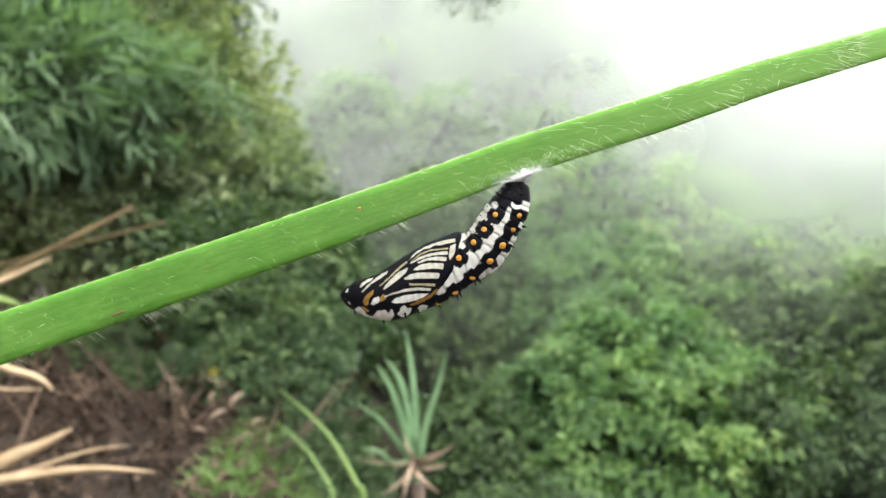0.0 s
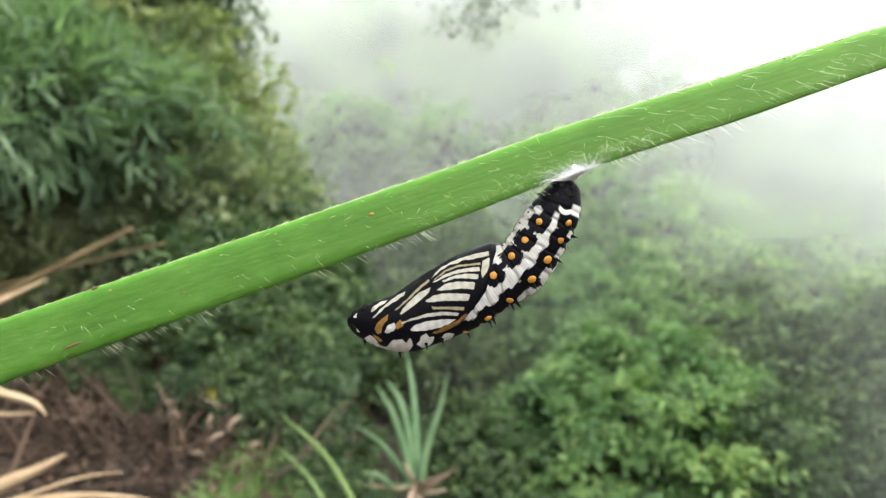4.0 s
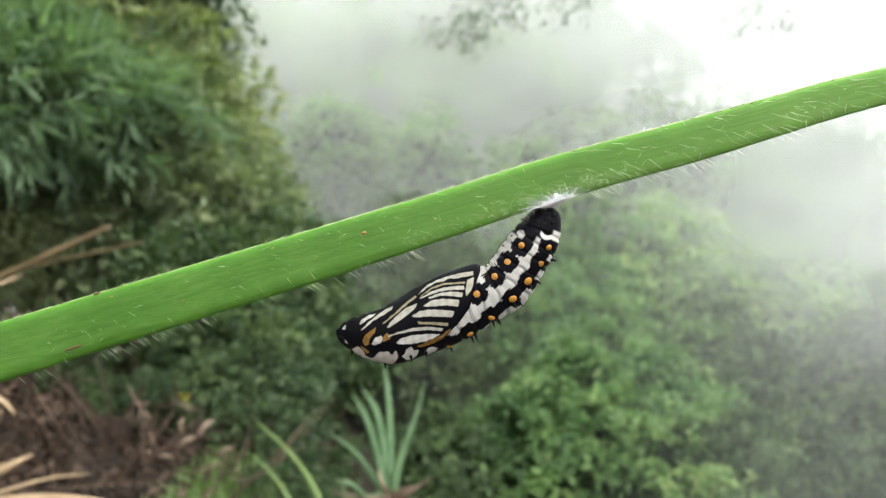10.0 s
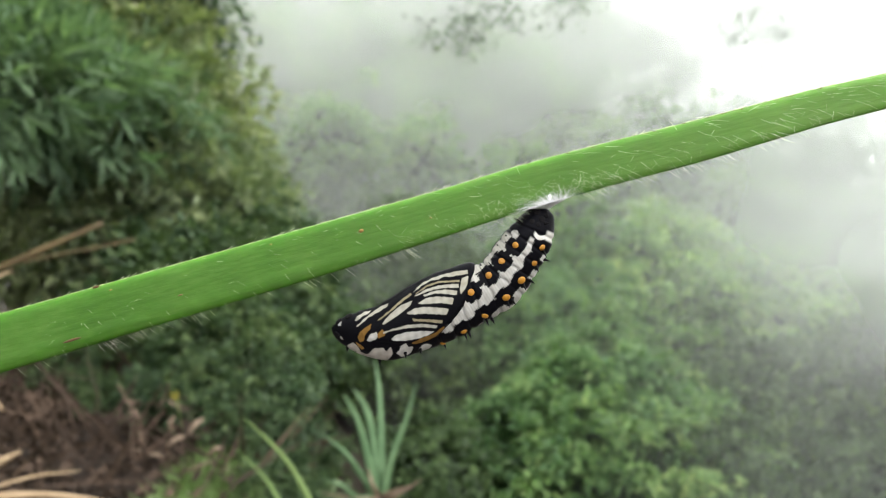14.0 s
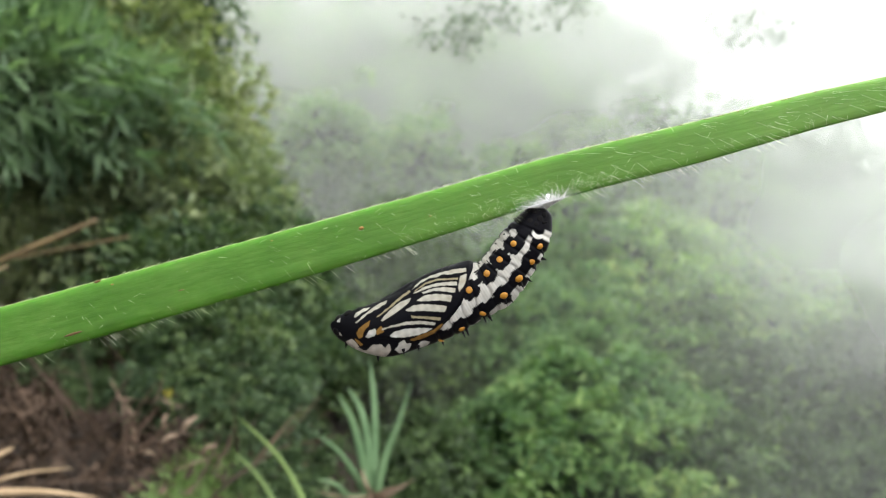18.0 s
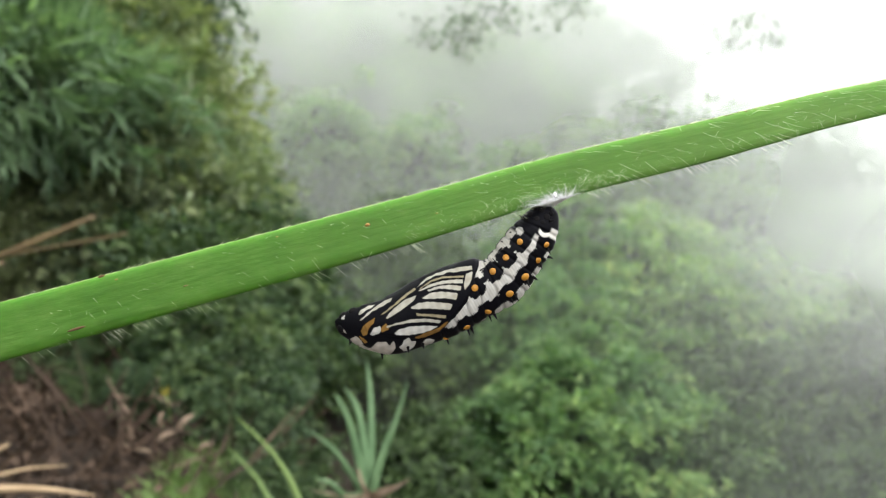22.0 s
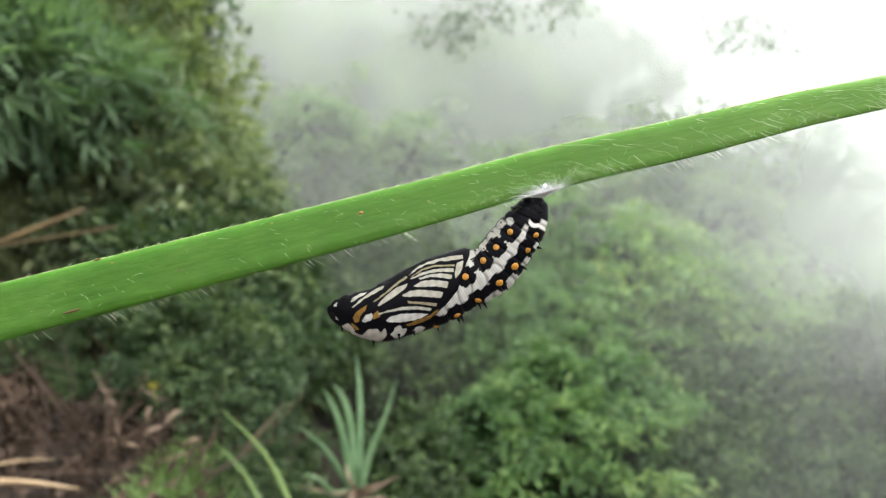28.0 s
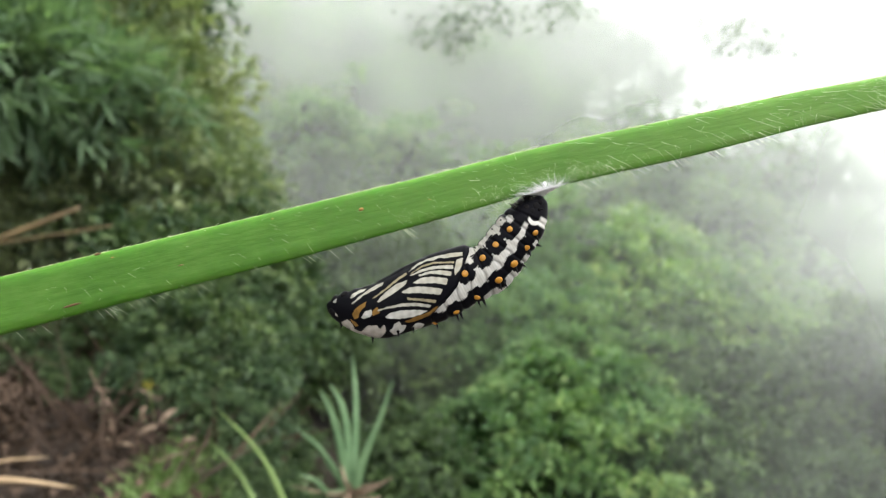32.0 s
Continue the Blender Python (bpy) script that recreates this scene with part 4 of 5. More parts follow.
def paint_front(a, b, case=True):
    """Head, shoulder and belly; case: with the stripes of the wing case."""
    col = np.broadcast_to(BLACK, a.shape + (3,)).copy()

    def blot(colour, *pts):
        nonlocal col
        k = spread(a, b, pts)[..., None]
        dull = 0.88 + 0.12 * np.sin(0.11 * a + 0.23 * b)[..., None] * np.sin(0.31 * a - 0.14 * b)[..., None]
        # the stripes turn tan towards their hind ends
        aged = (0.75 * smooth(0, 40, a))[..., None] * (0.5 + 0.5 * np.sin(0.35 * b))[..., None]
        tone = colour * (1 - 0.45 * aged) + TAN * 0.45 * aged if colour is CREAM else colour
        col = col * (1 - k) + tone * dull * k

    # belly
    blot(PINK, (-150, -123), (-138, -130), (-127, -134), (-116, -122), (-100, -121), (-92, -127), (-85, -119), (-80, -131), (-90, -144), (-107, -152), (-127, -148), (-145, -138))
    blot(WHITE, (-74, -130), (-69, -125), (-67, -117), (-57, -111), (-52, -118), (-43, -117), (-47, -128), (-55, -134), (-65, -137))
    blot(WHITE, (-33, -122), (-26, -113), (-17, -111), (-8, -113), (-14, -121), (-23, -127))
    # head and shoulder
    blot(CREAM, (-153, -72), (-148, -63), (-135, -55), (-123, -52), (-127, -57), (-138, -63), (-150, -73))
    blot(CREAM, (-150, -83), (-138, -70), (-123, -57), (-107, -45), (-92, -38), (-95, -45), (-110, -55), (-127, -65), (-138, -75), (-147, -83))
    blot(ORANGE, (-147, -102), (-142, -92), (-130, -82), (-122, -77), (-125, -88), (-133, -98), (-135, -108), (-142, -112))
    blot(ORANGE, (-150, -111), (-142, -115), (-133, -123), (-138, -125), (-146, -118))
    blot(WHITE, (-130, -108), (-123, -96), (-113, -92), (-109, -98), (-114, -107), (-125, -110))
    blot(ORANGE, (-111, -97), (-102, -86), (-99, -90), (-96, -98), (-108, -104))
    blot(PINK, (-165, -118), (-155, -112), (-145, -120), (-140, -127), (-152, -128), (-162, -124))
    blot(WHITE, (-184, -76), (-177, -74), (-178, -82), (-183, -82))
    blot(PINK, (-181, -100), (-176, -102), (-172, -108), (-177, -106))
    if case:
        # stripes of the wing case
        blot(CREAM, (-33, 0), (-10, 12), (13, 20), (37, 26), (53, 28), (54, 21), (40, 18), (20, 14), (12, 15), (-3, 8), (-13, 7), (-30, -3), (-48, -18))
        blot(TAN, (-40, -17), (-23, -3), (-3, 5), (38, 9), (38, 5), (3, 3), (-20, -5), (-42, -20))
        blot(CREAM, (-45, -24), (-23, -10), (3, -2), (37, 2), (37, -6), (7, -7), (-17, -13), (-40, -23))
        blot(CREAM, (-28, -21), (-5, -12), (15, -10), (35, -11), (34, -20), (12, -18), (-5, -17), (-25, -24))
        blot(CREAM, (-37, -37), (-23, -27), (-3, -23), (29, -25), (27, -37), (7, -35), (-13, -37), (-35, -38))
        blot(CREAM, (-57, -56), (-47, -48), (-27, -43), (-3, -44), (20, -45), (17, -57), (-3, -56), (-23, -56), (-53, -58))
        blot(TAN, (-47, -65), (-40, -66), (10, -67), (8, -73), (-20, -71), (-45, -70))
        blot(CREAM, (-100, -92), (-80, -85), (-53, -77), (-27, -75), (1, -77), (-2, -82), (-27, -81), (-53, -83), (-83, -89), (-100, -95))
        blot(WHITE, (-85, -105), (-77, -97), (-53, -90), (-23, -88), (-5, -88), (-17, -96), (-37, -103), (-60, -107), (-80, -108))
        blot(ORANGE, (-47, -111), (-25, -100), (-5, -92), (12, -78), (15, -80), (0, -96), (-20, -107), (-35, -114))
        blot(TAN, (-52, -18), (-70, -32), (-88, -50), (-112, -71), (-107, -70), (-83, -50), (-67, -35), (-49, -21))
        blot(CREAM, (-103, -77), (-89, -59), (-70, -42), (-48, -32), (-50, -39), (-60, -49), (-76, -62), (-99, -78))
        blot(CREAM, (43, 13), (55, 17), (53, 0), (47, -12), (42, -18), (40, -10), (42, 7))
    return col


UPPER_DOTS = ((61, -13, 6.5), (93, 19, 6.5), (116, 47, 6.2), (141, 77, 5.8))
LOWER_DOTS = ((12, -110, 6.2), (50, -87, 6.8), (88, -57, 7.0), (127, -22, 7.6), (155, 11, 7.8), (178, 45, 7.0), (192, 74, 5.8))


def paint_rear(a, b, s, v):
    """Abdomen: pale, with two rows of black cells round the orange spots, black tail and thin dark marks on the underside."""
    fray = 1.0 * np.sin(0.33 * a + 0.21 * b) * np.sin(0.27 * b - 0.18 * a) + 0.9 * np.sin(0.71 * a - 0.52 * b) + 0.5 * np.sin(1.3 * a + 1.1 * b)
    black = np.zeros(a.shape)
    for dots, half, wide, out, link in ((UPPER_DOTS, 18.5, 18.0, 1.0, 6.0), (LOWER_DOTS, 18.0, 18.0, -1.0, 9.5)):
        for i, (x, y, _) in enumerate(dots):
            x0, y0, _ = dots[max(i - 1, 0)]
            x1, y1, _ = dots[min(i + 1, len(dots) - 1)]
            L = math.hypot(x1 - x0, y1 - y0)
            tx, ty = (x1 - x0) / L, (y1 - y0) / L
            along, off = (a - x) * tx + (b - y) * ty, -(a - x) * ty + (b - y) * tx + out
            end = np.where((off < -6) & (out < 0), 0.62 * half, half)
            cell = (np.abs(along / end) ** 3 + np.abs(off / wide) ** 3) ** (1 / 3)
            black = np.maximum(black, smooth(1.2, -1.2, (cell - 1) * wide + fray))
            if i:  # a narrower dark bridge to the cell before
                bx, by = dots[i][0] - x0, dots[i][1] - y0
                t = np.clip(((a - x0) * bx + (b - y0) * by) / (bx * bx + by * by), 0, 1)
                lean = 3.0 if out < 0 else 0.0
                gap = np.hypot(a - x0 - t * bx + lean * ty, b - y0 - t * by - lean * tx)
                black = np.maximum(black, smooth(1.2, -1.2, gap - link + fray))
    squiggle = np.sin(0.30 * a + 2.1 * np.sin(0.17 * b)) * np.cos(0.24 * b + 1.3 * np.sin(0.2 * a))
    black = np.maximum(black, smooth(0.72, 0.84, squiggle) * smooth(-0.42, -0.56, v))
    black = np.maximum(black, smooth(-0.955, -0.985, v))
    black = np.maximum(black, smooth(0.866, 0.880, s))
    black = np.maximum(black, smooth(0.828, 0.842, s) * smooth(0.06, -0.06, v))
    black = np.maximum(black, smooth(0.50, 0.47, s) * smooth(0.30, 0.42, v) * smooth(-20, -2, -a))
    # fine grey creases across the pale skin
    joint = sum(np.exp(-(((s - j - 0.004 * np.sin(9 * v)) / 0.0045) ** 2)) for j in JOINTS)
    tile = np.mod(np.searchsorted(np.sort(np.concatenate([JOINTS, JOINTS + 0.028])), s), 2)
    crease = (1 - 0.42 * joint) * (0.86 + 0.14 * tile) * (1 - 0.12 * np.sin(0.5 * a + 0.33 * b) ** 2)
    pale = (WHITE * (1 - smooth(-0.35, -0.6, v))[..., None] + (0.5 * CREAM + 0.5 * WHITE) * smooth(-0.35, -0.6, v)[..., None]) * crease[..., None]
    col = pale * (1 - black[..., None]) + BLACK * black[..., None]
    ring = smooth(0.010, 0.005, np.abs(s - 0.898 + 0.012 * np.sin(5 * v))) * smooth(0.0, 0.15, v)
    ring = np.maximum(ring, smooth(0.55, 0.7, v) * smooth(0.02, 0.012, np.abs(s - 0.905)))
    ring = np.maximum(ring, 0.75 * smooth(1.0, -1.0, np.hypot(a - 140, (b - 98) * 0.9) - 7 + fray))[..., None]
    return col * (1 - ring) + WHITE * ring


def pigment_material():
    m, n, l = material("chrysalis_skin")
    bs = n["Principled BSDF"]
    at = n.new("ShaderNodeAttribute")
    at.attribute_name = "pigment"
    f = noise_tex(n, l, 1500, 3, 0.5)
    r = ramp(n, [(0.3, (0.86, 0.84, 0.80)), (0.7, (1, 1, 1))])
    l.new(f, r.inputs["Fac"])
    l.new(mix_rgb(n, l, 1.0, at.outputs["Color"], r.outputs["Color"], "MULTIPLY"), bs.inputs["Base Color"])
    bs.inputs["Roughness"].default_value = 0.40
    bs.inputs["Specular IOR Level"].default_value = 0.05
    bump(n, l, f, bs, 0.35, 0.00006)
    return m


SKIN = pigment_material()
DOT = plain_material("orange_tubercle", (0.34, 0.145, 0.014), (0.50, 0.235, 0.03), 1500, 0.35)
HORN = plain_material("black_horn", (0.005, 0.005, 0.006), (0.013, 0.012, 0.012), 1500, 0.4, spec=0.03)
SILK = plain_material("white_silk", (0.93, 0.93, 0.92), (0.97, 0.97, 0.97), 1200, 0.6)


def grid_part(name, keep, a, b, d, col, parent, label=""):
    """The kept cells of the body's grid as a mesh of their own."""
    i, j = np.nonzero(keep)
    q = (j + 1) % NT
    f = np.stack([i * NT + j, i * NT + q, (i + 1) * NT + q, (i + 1) * NT + j], 1)
    used = np.unique(f)
    back = np.full(NS * NT, -1)
    back[used] = np.arange(len(used))
    me = mesh(name, to_world(a, b, d).reshape(-1, 3)[used], back[f], SKIN)
    at = me.attributes.new("pigment", "FLOAT_COLOR", "POINT")
    at.data.foreach_set("color", np.column_stack([col.reshape(-1, 3)[used], np.ones(len(used))]).ravel())
    return part(name, me, parent, label)


def build_pupa():
    ob = thing("chrysalis", "black and cream butterfly chrysalis with orange spots under the stem", "chrysalis", at=tuple(PUPA_O))
    a, b, d = body_grid()
    v = -np.broadcast_to(np.cos(TH), a.shape)
    s = np.broadcast_to(S[:, None], a.shape)
    hindmost = smooth(0.355, 0.37, s)[..., None]
    inner = smooth(-1, 1, wing_edge(a, b))[..., None]
    front, rear = paint_front(a, b, False), paint_rear(a, b, s, v)
    k = np.clip(hindmost * (1 - inner), 0, 1)
    col = front * (1 - k) + rear * k
    cells = np.zeros((NS, NT), bool)
    for name, lo, hi, label in (("head", 0.0, 0.075, "black head with two blunt horns"), ("thorax", 0.075, 0.46, ""), ("abdomen", 0.46, 0.87, "black and white banded abdomen with orange spots"), ("cremaster", 0.87, 1.0, "black knobbly tail tip")):
        keep = cells.copy()
        keep[(S >= lo) & (S < hi)] = True
        keep[-1] = False
        grid_part(name, keep, a, b, d, col, ob, label)
    # a wing case on each flank, standing proud of the body
    edge = wing_edge(a, b)
    for near in (True, False):
        la, lb, ld = body_grid(0.0, 0.0)
        puff = 3.6 * smooth(0, 7, edge)
        flank = np.broadcast_to(np.sin(TH) > -0.02 if near else np.sin(TH) <= 0.02, a.shape)
        la = la + puff * np.cos(TH) * BODY_N[:, 0, None]
        lb = lb + puff * np.cos(TH) * BODY_N[:, 1, None]
        ld = ld - puff * np.sin(TH)
        # hind end of the case stands out beyond the waist
        lip = smooth(0.36, 0.50, s) * smooth(0.0, 0.9, -v) * 2.5
        la, lb = la + lip * BODY_N[:, 0, None], lb + lip * BODY_N[:, 1, None]
        keep = (edge > -0.5) & flank & (s < 0.62)
        keep[-1] = False
        grid_part("wing_case", keep, la, lb, ld, paint_front(la, lb), ob, "cream-striped black wing case")

    # orange tubercles with short black spines
    near = np.broadcast_to(np.sin(TH) > 0.05, a.shape)
    pos = to_world(a, b, d)

    def on_skin(x, y):
        q = np.where(near, (a - x) ** 2 + (b - y) ** 2, 1e9)
        i, j = np.unravel_index(np.argmin(q), q.shape)
        t1 = pos[min(i + 1, NS - 1), j] - pos[max(i - 1, 0), j]
        t2 = pos[i, (j + 1) % NT] - pos[i, j - 1]
        nor = unit(np.cross(t1, t2))
        if nor @ PUPA_D > 0:
            nor = -nor
        return pos[i, j], nor, unit(t1)

    def dome(x, y, r, tall, mat, name, label=""):
        p, nor, t1 = on_skin(x, y)
        t2 = np.cross(nor, t1)
        rings, sides = 6, 16
        vs, fs = [], []
        for i in range(rings):
            e = i / rings * math.pi / 2
            for j in range(sides):
                g = 2 * math.pi * j / sides
                vs.append(p + PUPA_U * (r * math.cos(e) * (t1 * math.cos(g) + t2 * math.sin(g)) + nor * (tall * math.sin(e) - 0.5)))
        vs.append(p + PUPA_U * nor * (tall - 0.5))
        for i in range(rings - 1):
            fs += [(i * sides + j, i * sides + (j + 1) % sides, (i + 1) * sides + (j + 1) % sides, (i + 1) * sides + j) for j in range(sides)]
        fs += [((rings - 1) * sides + j, (rings - 1) * sides + (j + 1) % sides, rings * sides) for j in range(sides)]
        return part(name, mesh(name, vs, fs, mat), ob, label)

    def spine(x, y, wx, wy, length, r, deep=-0.3, on=None):
        p, nor, _ = on_skin(x, y)
        way = unit(wx * PUPA_X + wy * PUPA_Z + deep * PUPA_D)
        q = [p - way * 2 * PUPA_U, p + way * length * 0.45 * PUPA_U, p + way * length * PUPA_U]
        part("spine", mesh("spine", *tube(spline(q, 6), np.linspace(r, 0.4, 6) * PUPA_U, 8), HORN), on or ob, "short black spine")

    for x, y, r in UPPER_DOTS:
        dome(x, y, r, 3.0, DOT, "tubercle", "small orange tubercle")
    for x, y, r in LOWER_DOTS:
        knob = dome(x, y, r, 4.0, DOT, "tubercle", "small orange tubercle")
        spine(x + 3, y - 6, 0.35, -0.95, 14, 2.8, -0.6, knob)
    for x, y, wx, wy, ln in ((-104, -143, 0.1, -1, 9), (-58, -129, 0.2, -1, 9), (-30, -121, 0.2, -1, 8), (-164, -121, -0.1, -1, 7), (62, -92, 0.4, -0.9, 10), (101, -62, 0.5, -0.8, 9), (138, -25, 0.6, -0.7, 9), (170, 12, 0.8, -0.5, 8), (196, 52, 0.9, -0.3, 8), (148, 122, -0.9, 0.4, 10), (197, 120, 0.9, 0.1, 6)):
        spine(x, y, wx, wy, ln * 1.35, 3.6)
    # blunt head horns and the knobs of the tail
    for x, y in ((-182, -74), (-164, -64), (-184, -100)):
        dome(x, y, 8.5, 3.6, HORN, "horn", "blunt black horn")
    for x, y, r, tall in ((158, 131, 6.5, 2.0), (171, 123, 5.0, 1.4), (190, 127, 6.0, 1.8), (168, 142, 5.5, 2.2), (183, 117, 4.5, 1.2), (198, 134, 5.0, 2.2), (180, 141, 6.5, 1.6), (153, 120, 4.5, 2.0)):
        dome(x, y, r, tall, HORN, "knob")
    return ob


build_pupa()


def build_silk():
    rng = np.random.default_rng(8)
    anchor = PUPA_O + to_world(np.array(199.0), np.array(149.0), np.array(-2.0))
    ob = thing("silk_pad", "white silk pad fixing the chrysalis to the stem", "silk", at=tuple(anchor))
    pieces = []
    for i in range(640):
        a0 = 190 + rng.normal(0, 17) + (rng.random() < 0.35) * rng.uniform(-60, 25)
        b0, w0 = stem_at(a0)
        x = -0.96 + abs(rng.normal(0, 0.20))
        if x > 0.35:
            continue
        start = rng.normal(scale=2.4 * STEM_U, size=3) * (1, 0.8, 0.6)
        a1 = 200 + (a0 - 200) * rng.uniform(0.35, 0.6)
        b1, w1 = stem_at(a1)
        foot = stem_point(a1 + 0.31 * w1, b1 - w1 * 0.97 * float(underside(a1)), -FLAT * w1 * 0.80) - anchor
        end = stem_point(a0 - 0.32 * x * w0, b0 + x * w0 * (float(underside(a0)) if x < 0 else 1.0), -FLAT * w0 * 1.06 * (1 - abs(x) ** 4.4) ** (1 / 4.4) - 0.5) - anchor
        pieces.append(tube(spline([start, foot, end], 8), np.linspace(0.28, 0.06, 8) * STEM_U, 3))
    part("silk_threads", mesh("silk_threads", *joined(pieces), SILK), ob, "fan of fine white silk threads", "stuff")
    b0, w0 = stem_at(203.0)
    top = stem_point(200.0, b0 - w0 * 0.78 * float(underside(203)), -FLAT * w0 * 0.92) - anchor
    q = spline([np.array([0, 0, -3 * STEM_U]), top * 0.5, top, top + STEM_D * 9 * STEM_U], 10)
    part("button", mesh("button", *tube(q, np.array([1.8, 2.2, 2.8, 3.6, 4.6, 5.8, 6.8, 7.2, 5.6, 2.5]) * STEM_U, 14, 0.6), SILK), ob, "dense white silk button")


build_silk()

# ---------------------------------------------------------------- strap-leaved tuft, dry blades, twigs, overhanging sprays


def blade(path, width, keel=0.22, n=22, taper=1.0):
    """A long folded blade along path, closed, a few tenths of a millimetre thick."""
    p = spline(path, n)
    tan = unit(np.gradient(p, axis=0))
    side = unit(np.cross(tan, np.array([0.25, -1.0, 0.15])))
    nor = np.cross(side, tan)
    t = np.linspace(0, 1, n)
    w = width * np.minimum(1, 0.45 + 2.2 * t) * np.power(np.maximum(0, 1 - t ** 2.2), 0.8 * taper) + 0.0006
    rows = []
    for i in range(n):
        s, u = side[i] * w[i] * 0.5, nor[i] * w[i] * keel
        rows += [p[i] - s + u, p[i] - nor[i] * 0.0004, p[i] + s + u, p[i] + nor[i] * 0.0008]
    f = []
    for i in range(n - 1):
        for j in range(4):
            q = (j + 1) % 4
            f.append((i * 4 + j, i * 4 + q, i * 4 + 4 + q, i * 4 + 4 + j))
    f += [(3, 2, 1, 0), tuple((n - 1) * 4 + j for j in range(4))]
    return np.array(rows), f


def build_tuft():
    base = spot(-0.094, 0.395, 1.65)
    gz = float(ground_z(base[0], base[1]))
    o = np.array([base[0], base[1], gz])
    ob = thing("strap_leaved_tuft", "tuft of long blue-green strap leaves with dry brown base", "plant", at=tuple(o))
    part("stump", mesh("stump", *tube(spline([(0, 0, -0.03), (0.01, 0, 0.5 * (base[2] - gz)), base - o - (0, 0, 0.03)], 12), np.linspace(0.03, 0.018, 12), 8), DRY_TWIG), ob)

    def leaf(pts, w, mat, name, label="", du=0.0):
        q = [spot(-0.094 + 0.4 * du, 0.412, 1.65), spot(-0.094 + du, 0.38, 1.65)] + [spot(*r) for r in pts]
        part(name, mesh(name, *blade([k - o for k in q], w, n=30), mat), ob, label)

    for pts, w, du in (
        ([(-0.113, 0.315, 1.63), (-0.128, 0.262, 1.61), (-0.149, 0.222, 1.60)], 0.025, -0.006),
        ([(-0.103, 0.305, 1.66), (-0.113, 0.250, 1.66), (-0.134, 0.212, 1.66)], 0.026, -0.003),
        ([(-0.092, 0.300, 1.67), (-0.094, 0.230, 1.68), (-0.102, 0.165, 1.69)], 0.024, 0.001),
        ([(-0.076, 0.320, 1.64), (-0.054, 0.260, 1.63), (-0.037, 0.200, 1.62)], 0.023, 0.005),
        ([(-0.122, 0.345, 1.60), (-0.148, 0.310, 1.57), (-0.186, 0.280, 1.55)], 0.018, -0.008),
        ([(-0.130, 0.380, 1.60), (-0.150, 0.362, 1.57), (-0.178, 0.352, 1.56)], 0.017, -0.010),
    ):
        leaf(pts, w, BLADE, "leaf", du=du)
    for pts, w in (([(-0.125, 0.382, 1.60), (-0.185, 0.372, 1.58)], 0.010), ([(-0.075, 0.378, 1.60), (-0.030, 0.352, 1.58)], 0.022), ([(-0.082, 0.390, 1.58), (-0.045, 0.385, 1.57)], 0.022), ([(-0.104, 0.362, 1.60), (-0.112, 0.335, 1.60)], 0.014), ([(-0.090, 0.402, 1.58), (-0.060, 0.430, 1.57)], 0.024), ([(-0.106, 0.398, 1.58), (-0.118, 0.440, 1.57)], 0.022), ([(-0.080, 0.372, 1.61), (-0.052, 0.362, 1.60)], 0.014), ([(-0.112, 0.405, 1.58), (-0.150, 0.430, 1.56)], 0.018)):
        leaf(pts, w, DRY_PALE, "dry_leaf", "withered brown leaf")
    return ob


build_tuft()


def build_arching_grass():
    base = spot(-0.17, 0.47, 1.35)
    gz = float(ground_z(base[0], base[1]))
    o = np.array([base[0], base[1], gz])
    ob = thing("arching_grass", "arching yellow-green grass blades", "grass", at=tuple(o))
    for pts, w in (([(-0.19, 0.41, 1.35), (-0.235, 0.325, 1.38), (-0.305, 0.255, 1.42)], 0.016), ([(-0.235, 0.41, 1.36), (-0.270, 0.350, 1.40), (-0.315, 0.305, 1.44)], 0.013)):
        part("blade", mesh("blade", *blade([np.array([0, 0, -0.02]), spot(pts[0][0] + 0.012, 0.46, 1.35) - o] + [spot(*q) - o for q in pts], w, n=30), GRASS), ob)


build_arching_grass()


def build_dry_blades():
    for k, (pts, w, lab) in enumerate((
        ([(-0.826, 0.390, 0.76), (-0.748, 0.355, 0.76), (-0.690, 0.333, 0.76), (-0.642, 0.309, 0.76)], 0.026, "broad tan dry grass blade"),
        ([(-0.828, 0.408, 0.76), (-0.713, 0.385, 0.76), (-0.609, 0.377, 0.76), (-0.512, 0.385, 0.76)], 0.017, "long pinkish tan dry grass blade"),
        ([(-0.828, 0.408, 0.76), (-0.712, 0.374, 0.76), (-0.626, 0.349, 0.76), (-0.553, 0.340, 0.77)], 0.006, "thin curling dry grass blade"),
        ([(-0.811, 0.195, 0.76), (-0.737, 0.212, 0.76), (-0.692, 0.227, 0.77), (-0.670, 0.248, 0.77)], 0.014, "drooping tan dry grass blade"),
        ([(-0.814, 0.237, 0.76), (-0.749, 0.243, 0.76), (-0.688, 0.244, 0.76)], 0.006, "thin tan dry grass blade"))):
        root = spot(-1.15, 0.7, 0.8)
        root[2] = float(ground_z(root[0], root[1])) - 0.02
        me = mesh("dry_blade", *blade([root, spot(-1.0, pts[0][1] + 0.09, 0.8)] + [spot(*q) for q in pts], w, 0.06, 36), DRY)
        tagged(new("dry_blade", me), lab, "dry grass", "dry grass blades")


build_dry_blades()


